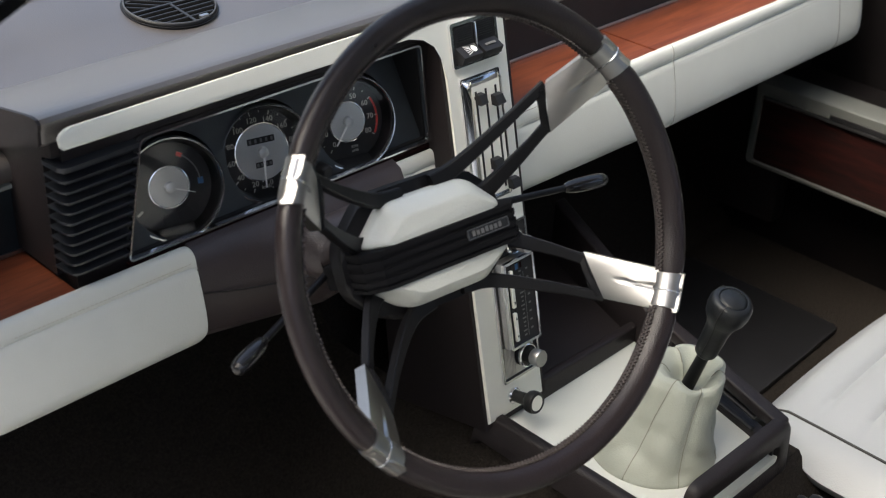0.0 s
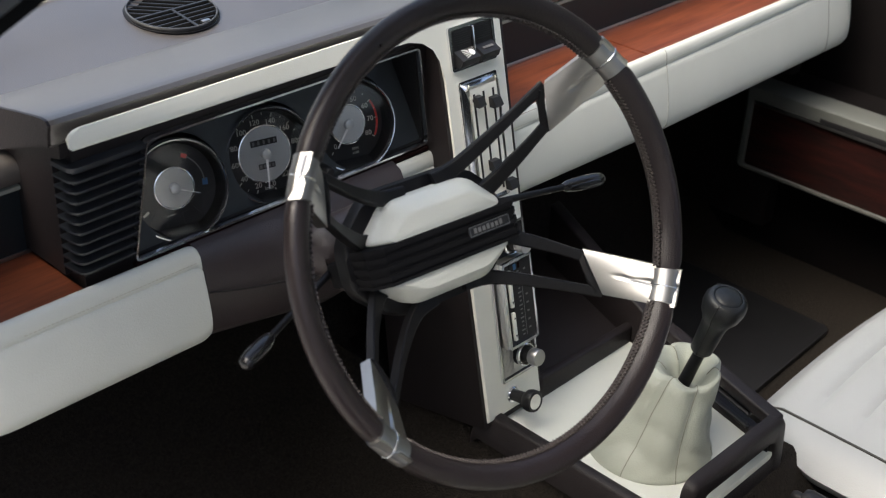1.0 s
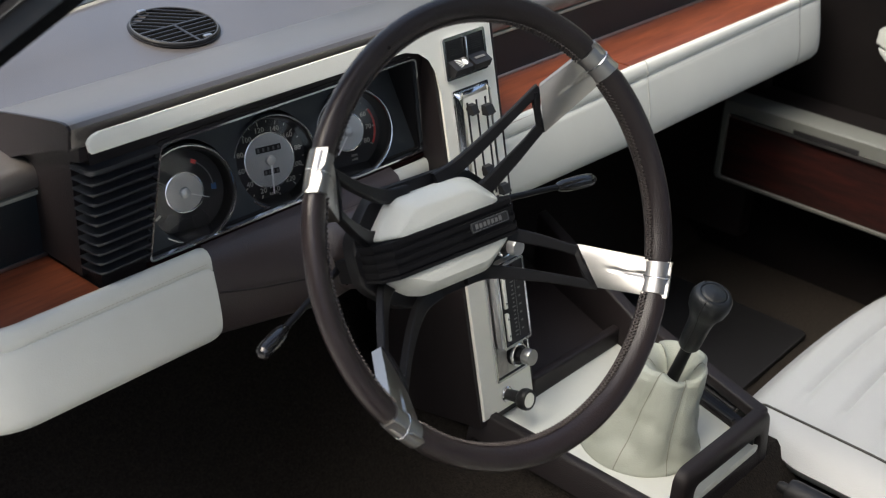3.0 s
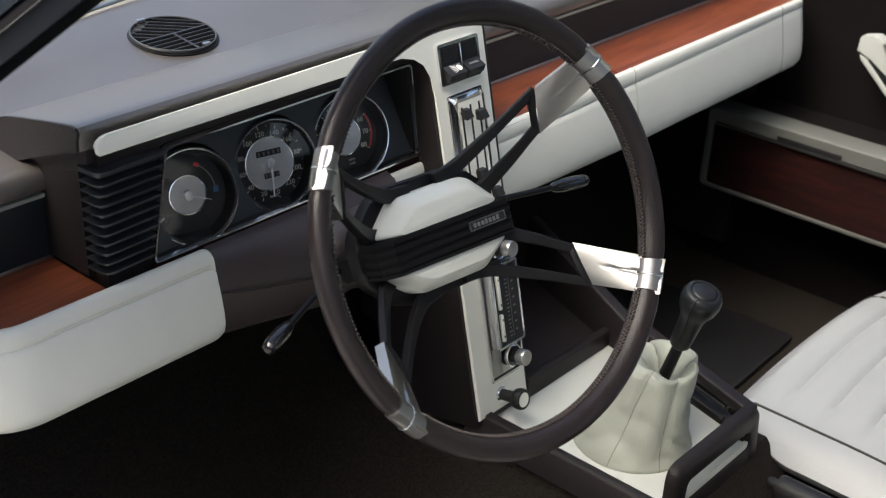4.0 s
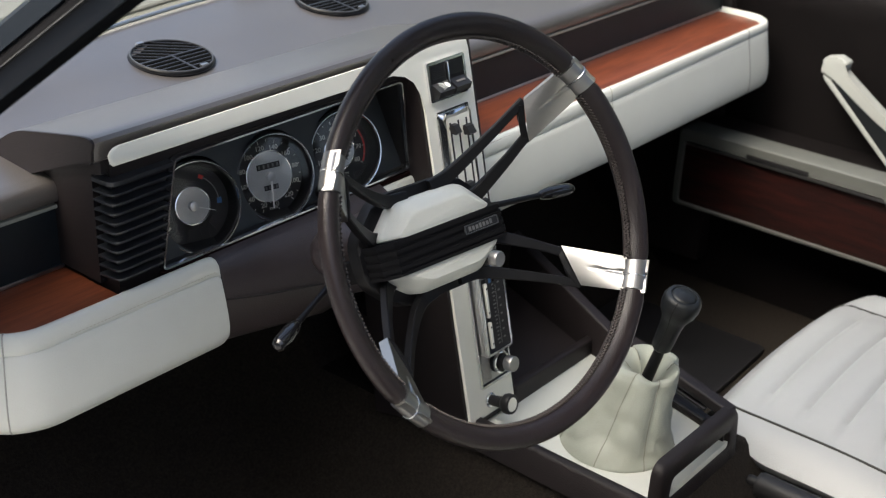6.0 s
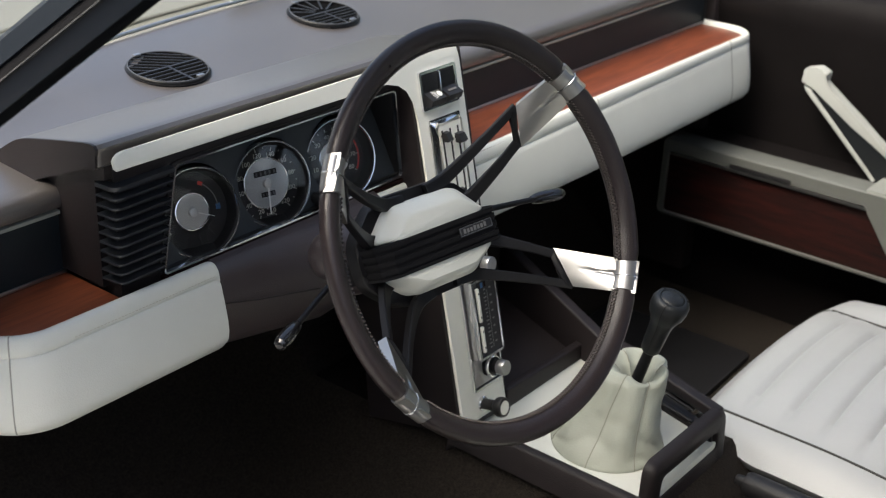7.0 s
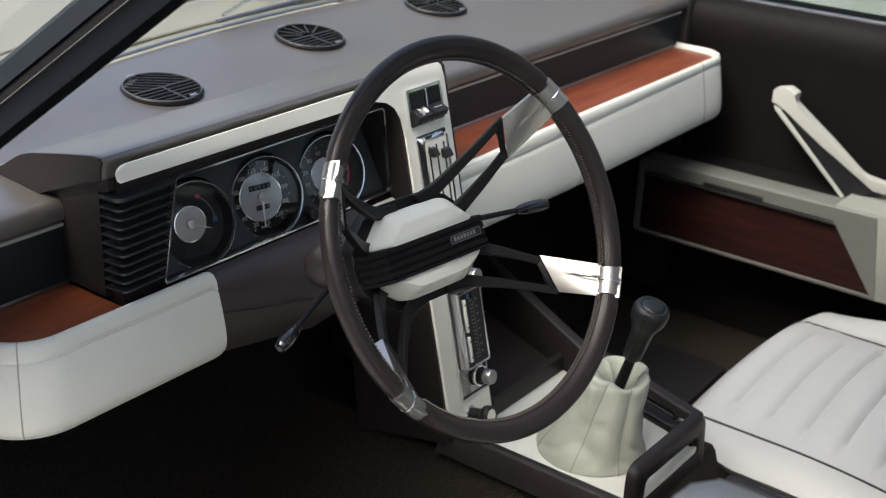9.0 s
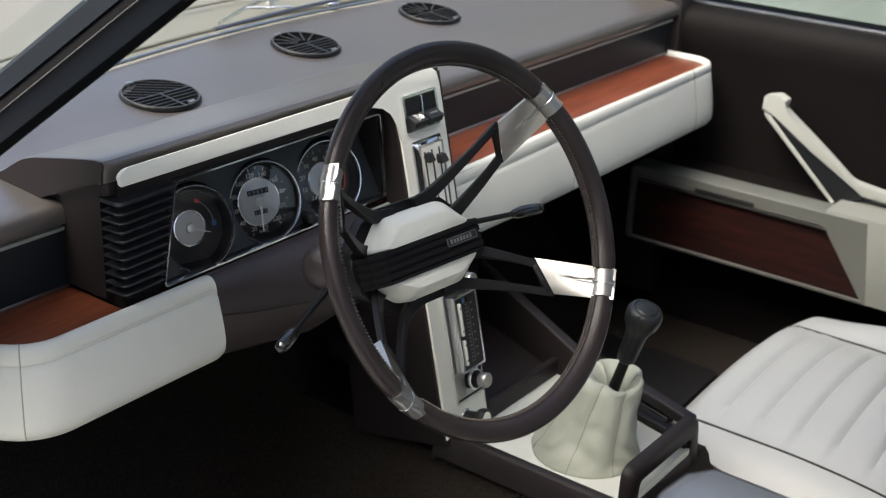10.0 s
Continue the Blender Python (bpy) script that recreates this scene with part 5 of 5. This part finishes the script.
def build_gear_lever():
    g = thing("gear_lever", (0.325, 0.045, 0.210), "gear lever with black leather knob in pleated cream boot", "gear lever")
    # boot: a gathered leather sleeve of six panels, wide at the plate and rolled in at the top
    seams = [radians(q) for q in (192, 241, 302, 2, 60, 128)]

    def fold(a):
        """0 on a seam, 1 in the middle of a panel."""
        d = min(abs((a - q + math.pi) % (2 * math.pi) - math.pi) for q in seams)
        return 1 - max(0.0, 1 - d / radians(27)) ** 2 - 0.35 * max(0.0, 1 - d / radians(5))

    def ring(cx, cy, cz, r, deep, dip=0.0, rise=0.0):
        pts = []
        for k in range(72):
            a = 2 * math.pi * k / 72
            f = fold(a)
            rr = r * (1 + deep * (f - 0.6))
            front = max(0.0, math.cos(a - radians(236))) ** 5
            back = max(0.0, math.cos(a - radians(60)))
            rr *= 1 - 5.0 * dip * front
            pts.append((cx + rr * math.cos(a), cy + rr * math.sin(a), cz - dip * front + rise * back))
        return pts
    bm = B()
    rings = [ring(0.323, 0.045, 0.2095, 0.0690, 0.0), ring(0.323, 0.045, 0.2125, 0.0700, 0.01), ring(0.324, 0.044, 0.2200, 0.0675, 0.03), ring(0.327, 0.042, 0.2350, 0.0605, 0.07), ring(0.331, 0.039, 0.2550, 0.0530, 0.085), ring(0.336, 0.036, 0.2780, 0.0480, 0.095), ring(0.341, 0.033, 0.2960, 0.0450, 0.11, 0.004), ring(0.344, 0.031, 0.3080, 0.0430, 0.10, 0.006, 0.0), ring(0.346, 0.030, 0.3150, 0.0400, 0.12, 0.008, 0.0), ring(0.347, 0.029, 0.3175, 0.0355, 0.14, 0.010, -0.001), ring(0.348, 0.028, 0.3150, 0.0305, 0.15, 0.010, -0.002), ring(0.348, 0.027, 0.3040, 0.0225, 0.15, 0.010), ring(0.348, 0.027, 0.2840, 0.0130, 0.1)]
    fine = []
    for a, b in zip(rings, rings[1:]):
        for j in range(4):
            fine.append([tuple(Vector(p) * (1 - j / 4) + Vector(q) * j / 4) for p, q in zip(a, b)])
    fine.append(rings[-1])
    for q, rg in enumerate(fine):
        for k, p in enumerate(rg):
            amp = 0.0024 * min(1.0, q / 8) * (1.0 if q < 30 else 0.4)
            d = noise.noise(Vector((p[0] * 24, p[1] * 24, p[2] * 34))) * amp + noise.noise(Vector((p[0] * 75, p[1] * 75, p[2] * 45 + 5))) * amp * 0.35 - amp * 1.5 * max(0.0, 1 - 5 * abs(noise.noise(Vector((p[0] * 20 + p[2] * 16, p[1] * 20 - 3, p[2] * 15 + p[0] * 14)))))
            out = Vector((p[0] - 0.335, p[1] - 0.038, 0)).normalized()
            rg[k] = tuple(Vector(p) + out * d)
    loft(bm, fine)
    boot = part("boot", bm, BOOT, g, "cream leather boot with stitched panels", 70)
    for k in [round(q / (2 * math.pi) * 72) % 72 for q in seams]:
        bm = B()
        tube(bm, [Vector(rg[k]) + Vector((rg[k][0] - 0.335, rg[k][1] - 0.038, 0)).normalized() * 0.0001 for rg in fine[1:44]], 0.0005, 6)
        part("boot_seam", bm, SEAM_BOOT, boot, "fine panel seam")
    lo, hi = Vector((0.3485, 0.030, 0.285)), Vector((0.3385, -0.011, 0.4215))
    ax = (hi - lo).normalized()
    bm = B()
    tube(bm, [lo, lo + ax * 0.06], [0.0075, 0.0065], 16)
    part("shaft", bm, BLACK_METAL, g, "black shaft")
    x = ax.orthogonal().normalized()
    f = frame_at(hi, x, ax.cross(x), ax) @ Matrix.Diagonal((0.93, 0.93, 1.0, 1.0))
    bm = B()
    lathe(bm, [(0.0001, -0.083), (0.0105, -0.083), (0.0128, -0.080), (0.0136, -0.066), (0.0142, -0.048), (0.0152, -0.038), (0.0180, -0.030), (0.0224, -0.022), (0.0242, -0.014), (0.0242, -0.007), (0.0215, -0.0010), (0.0175, 0.0012), (0.0160, 0.0010), (0.0155, -0.0002), (0.0150, 0.0010), (0.0120, 0.0026), (0.0001, 0.0034)], f, 32)
    knob = part("knob", bm, GREY_VINYL, g, "black leather mushroom knob", 60)
    for a in (20, 140, 260):
        bm = B()
        pts = [(r * math.cos(radians(a)), r * math.sin(radians(a)), z) for r, z in ((0.0130, -0.080), (0.0138, -0.066), (0.0144, -0.048), (0.0154, -0.038), (0.0182, -0.030), (0.0226, -0.022), (0.0244, -0.014), (0.0244, -0.007), (0.0217, -0.0008), (0.0178, 0.0014))]
        tube(bm, pts, 0.0006, 6, m=f)
        part("knob_seam", bm, BLACK, knob)


def build_handbrake():
    h = thing("handbrake", (0.406, -0.365, 0.115), "black handbrake lever lying beside the console", "handbrake")
    a, b = Vector((0.4030, -0.108, 0.178)), Vector((0.4090, -0.36, 0.170))
    bm = B()
    tube(bm, [a, a + (b - a) * 0.02, a + (b - a) * 0.5, b], [0.0135, 0.0155, 0.0165, 0.0170], 20)
    part("grip", bm, BLACK, h, "black moulded grip")
    bm = B()
    box(bm, (0.397, -0.40, 0.110), (0.421, -0.33, 0.174), None, 0.004)
    part("mount", bm, BLACK_METAL, h, "black steel mount")
    bm = B()
    d = (a - b).normalized()
    tube(bm, [a - d * 0.002, a + d * 0.010, a + d * 0.013], [0.0070, 0.0068, 0.0050], 16)
    part("release_button", bm, BLACK, h, "black release button")


def build_floor_mat():
    m = thing("floor_mat", (0.80, 0.24, 0.0), "dark grey rubber mat on the passenger footwell carpet", "floor mat")
    bm = B()
    prism(bm, corners([(0.62, 0.136), (0.99, 0.148), (0.99, 0.43), (0.62, 0.43)], 0.012), 0.002, 0.010, None, 0.003)
    part("sheet", bm, MAT, m, "grey rubber sheet")


# ---- seats ----
def build_passenger_seat():
    s = thing("passenger_seat", (0.69, -0.28, 0.0), "white leather passenger seat with fluted cushion and dark piping", "seat")
    cx, half = 0.69, 0.185

    def top(x, y):
        d = abs(x - cx)
        if d < half:
            z = 0.197 + (0.012 + 0.016 * min(1.0, max(0.0, (0.034 - y) / 0.22))) * (1 - (d / half) ** 2)
        else:
            e = d - half
            z = 0.197 + (0.022 * math.sin(min(1.0, e / 0.125) * math.pi) * min(1.0, max(0.0, 0.034 - y) / 0.16) ** 1.5 - 2.2 * e * e if x > cx else -0.10 * e - 13.0 * e * e)
        f = 0.034 - y
        if f < 0.055:
            z -= 0.060 * (1 - f / 0.055) ** 2.2 + (0.5 * (d - half) * (1 - f / 0.055) if x > cx + half else 0.0)
        if d < half - 0.004 and f > 0.03:
            q = ((f - 0.03) / 0.052) % 1.0
            edge = min(1.0, (half - d) / 0.05)
            z += edge * (0.0070 * (1 - abs(2 * q - 1) ** 5.0) - 0.0025)
        return z - 0.45 * max(0.0, -0.13 - y) ** 2
    bm = B()
    rings = []
    nx = 44
    ys = [0.034 - 0.0058 * i for i in range(90)]
    for i, y in enumerate(ys):
        f = 0.034 - y
        w = 0.262 - 0.065 * max(0, 1 - f / 0.13) ** 2
        wl = w - 0.031
        reach = 0.062 - 0.075 * max(0, 1 - f / 0.14) ** 2
        ring = []
        for k in range(nx + 1):
            x = cx - wl + (w + wl + reach) * k / nx
            ring.append((x, y, top(x, y)))
        low = ring[0][2] - 0.012
        ring += [(cx + w + reach - 0.006, y, low), (cx + w + reach - 0.03, y, low - 0.012), (cx, y, min(0.12, low - 0.015)), (cx - wl + 0.03, y, low - 0.012), (cx - wl + 0.006, y, low)]
        rings.append(ring)
    loft(bm, rings)
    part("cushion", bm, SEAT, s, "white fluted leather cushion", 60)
    for sgn in (-1, 1):
        bm = B()
        pts = []
        for y in ys[3::3]:
            f = 0.034 - y
            pts.append((cx + sgn * (half + 0.0), y, top(cx + sgn * (half + 0.001), y) + 0.0012))
        tube(bm, pts, 0.0017, 8)
        part("piping", bm, PIPING, s, "dark piping")
    bm = B()
    box(bm, (cx - 0.215, -0.50, 0.004), (cx + 0.215, -0.05, 0.130), None, 0.015, 3)
    part("base", bm, BLACK, s, "black seat base")
    bm = B()
    hexa(bm, [(cx - 0.24, -0.47, 0.15), (cx + 0.24, -0.47, 0.15), (cx + 0.24, -0.58, 0.15), (cx - 0.24, -0.58, 0.15)], [(cx - 0.22, -0.68, 0.78), (cx + 0.22, -0.68, 0.78), (cx + 0.22, -0.78, 0.78), (cx - 0.22, -0.78, 0.78)], None, 0.03, 4)
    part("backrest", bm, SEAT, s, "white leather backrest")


def build_driver_seat():
    # out of view; backrest enlarged and whitened to brighten the spoke plates
    s = thing("driver_seat", (0.03, -0.50, 0.0), "unseen white leather driver seat, enlarged to reflect in the spokes", "seat")
    bm = B()
    hexa(bm, [(-0.25, -0.430, 0.16), (0.25, -0.430, 0.16), (0.25, -0.54, 0.16), (-0.25, -0.54, 0.16)], [(-0.24, -0.60, 0.84), (0.24, -0.60, 0.84), (0.24, -0.71, 0.84), (-0.24, -0.71, 0.84)], None, 0.03, 4)
    part("backrest", bm, WHITE, s, "white leather backrest")
    bm = B()
    box(bm, (-0.20, -0.56, 0.02), (0.19, -0.20, 0.10), None, 0.03, 4)
    part("cushion", bm, WHITE, s, "white leather cushion")


# ---- passenger door ----
def build_passenger_door():
    d = thing("passenger_door", (1.14, 0.0, 0.05), "dark brown passenger door with white armrest and wood inlay", "car door")
    bm = B()
    prof = [(1.150, -0.02), (1.146, 0.30), (1.142, 0.50), (1.128, 0.545), (1.125, 0.575), (1.132, 0.600), (1.150, 0.612), (1.22, 0.612), (1.22, -0.02)]
    loft(bm, [[(x, y, z) for x, z in prof] for y in (0.50, 0.40, 0.1, -0.3, -0.9)])
    part("door_panel", bm, DOOR_CARD, d, "brown leather door panel, darkened to carry its shade", 60)
    bm = B()
    box(bm, (1.152, -0.9, 0.610), (1.162, 0.36, 0.6185), None, 0.003)
    part("sill_moulding", bm, DULL_CHROME, d, "chrome window sill moulding")
    bm = B()
    box(bm, (1.170, -0.9, 0.60), (1.215, 0.36, 0.6165), None, 0.003)
    part("outer_sill", bm, BLUE_BLACK, d)
    # pocket with veneer inlay
    x0 = 1.020
    m = frame_at((x0, 0, 0), (0, -1, 0), (0, 0, 1), (-1, 0, 0))
    # in this frame: first = -y, second = z, third = towards the cabin
    outer = corners([(-0.378, 0.198), (0.075, 0.198), (0.055, 0.342), (-0.378, 0.340)], [0.012, 0.0, 0.0, 0.014], 5)
    inner = corners([(-0.366, 0.2045), (0.064, 0.2045), (-0.016, 0.3165), (-0.366, 0.3170)], [0.006, 0.0, 0.0, 0.006], 5)
    bm = B()
    loft(bm, [[(x, y, -0.046) for x, y in outer], [(x, y, -0.003) for x, y in outer], [(x, y, 0.0) for x, y in inset(outer, 0.003)], [(x, y, 0.0) for x, y in inner], [(x, y, -0.008) for x, y in inner], [(x, y, -0.046) for x, y in inner]], m=m, loop=True)
    part("pocket_frame", bm, POCKET, d, "cream pocket frame, darkened to carry its shade", 45)
    bm = B()
    prism(bm, inset(inner, -0.002), -0.018, -0.006, m)
    part("veneer_inlay", bm, WOOD_DARK, d, "dark red striped rosewood inlay, deepened for shade")
    # solid dark block in place of the shaded pocket opening
    bm = B()
    prism(bm, [(-0.370, 0.200), (0.06, 0.200), (0.045, 0.334), (-0.370, 0.332)], -0.125, -0.0465, m)
    part("pocket_lining", bm, DOOR_CARD, d, "dark block filling the pocket, standing for its shaded opening")
    bm = B()
    box(bm, (-0.250, 0.3155, -0.004), (-0.140, 0.3245, 0.0012), m, 0.0005)
    part("pocket_notch", bm, BLACK, d, "dark finger notch")
    bm = B()
    prism(bm, [(-0.36, 0.3120), (-0.010, 0.3110), (-0.012, 0.3145), (-0.36, 0.3155)], -0.006, 0.0022, m)
    part("pocket_moulding", bm, SATIN, d, "thin metal moulding")
    # armrest body behind the pocket
    bm = B()
    prism(bm, corners([(-0.018, 0.345), (0.066, 0.200), (0.55, 0.200), (0.55, 0.345)], 0.004), -0.12, -0.001, m, 0.004)
    part("armrest_body", bm, ARMREST, d, "white armrest body, darkened to carry its shade")
    # grab handle: a white bar, a dark inlay and a thin pale edge
    mh = frame_at((1.100, 0, 0), (0, -1, 0), (0, 0, 1), (-1, 0, 0))
    bm = B()
    poly = corners([(-0.177, 0.468), (-0.1745, 0.493), (-0.150, 0.4995), (-0.134, 0.492), (-0.1365, 0.477), (-0.127, 0.4695), (-0.0650, 0.4255), (-0.004, 0.379), (0.047, 0.373), (0.45, 0.376), (0.45, 0.344), (0.0170, 0.357), (-0.0800, 0.4145), (-0.157, 0.464)], [0.004, 0.004, 0.004, 0.003, 0, 0, 0, 0.012, 0.004, 0, 0, 0, 0, 0.003], 3)
    prism(bm, poly[::-1], -0.005, 0.015, mh, 0.004, 3)
    part("grab_handle", bm, GRAB, d, "white grab handle running into the armrest")
    bm = B()
    prism(bm, [(-0.160, 0.460), (-0.027, 0.337), (0.020, 0.353), (-0.081, 0.413)], -0.020, 0.0125, mh)
    part("handle_inlay", bm, GREY_VINYL, d, "dark grey handle inlay")
    bm = B()
    prism(bm, [(-0.171, 0.464), (-0.168, 0.457), (-0.033, 0.334), (-0.027, 0.337), (-0.160, 0.461)], -0.006, 0.0145, mh, 0.001)
    part("inlay_edge", bm, GRAB, d, "pale inlay edge")
    bm = B()
    box(bm, (-0.036, 0.3275, 0.010), (0.45, 0.3345, 0.026), mh, 0.002)
    part("handle_moulding", bm, CHROME, d, "chrome moulding below the handle")
    bm = B()
    poly = [(0.000, 0.3265), (0.45, 0.3265), (0.45, 0.300), (0.060, 0.300)]
    prism(bm, poly[::-1], 0.0, 0.018, mh, 0.002)
    part("latch_recess", bm, BLACK, d, "dark latch recess")
    bm = B()
    box(bm, (1.190, -0.9, 0.612), (1.194, 0.34, 1.15))
    gl = part("side_glass", bm, GLASS, d, "clear side window glass")
    gl.visible_shadow = False
    # front quarter: dark trim where the door meets the dashboard
    bm = B()
    hexa(bm, [(1.117, 0.36, 0.05), (1.22, 0.36, 0.05), (1.22, 0.76, 0.05), (1.117, 0.76, 0.05)], [(1.117, 0.36, 0.640), (1.22, 0.36, 0.640), (1.22, 0.60, 0.66), (1.117, 0.60, 0.66)], None, 0.01)
    setting("wall_side", bm, BROWN_DARK, "dark side trim at the end of the dashboard", "wall")
    bm = B()
    box(bm, (-0.43, 0.40, 0.0), (-0.385, 0.78, 0.57), None, 0.01)
    setting("wall_kick_panel", bm, BROWN_DARK, "dark kick panel beside the driver footwell", "wall")


build_floor()
build_shell()
dashboard = build_dashboard()
build_side_grille(dashboard)
build_cluster()
build_vents()
build_column()
build_wheel()
build_stack()
build_console()
build_gear_lever()
build_handbrake()
build_floor_mat()
build_passenger_seat()
build_driver_seat()
build_passenger_door()
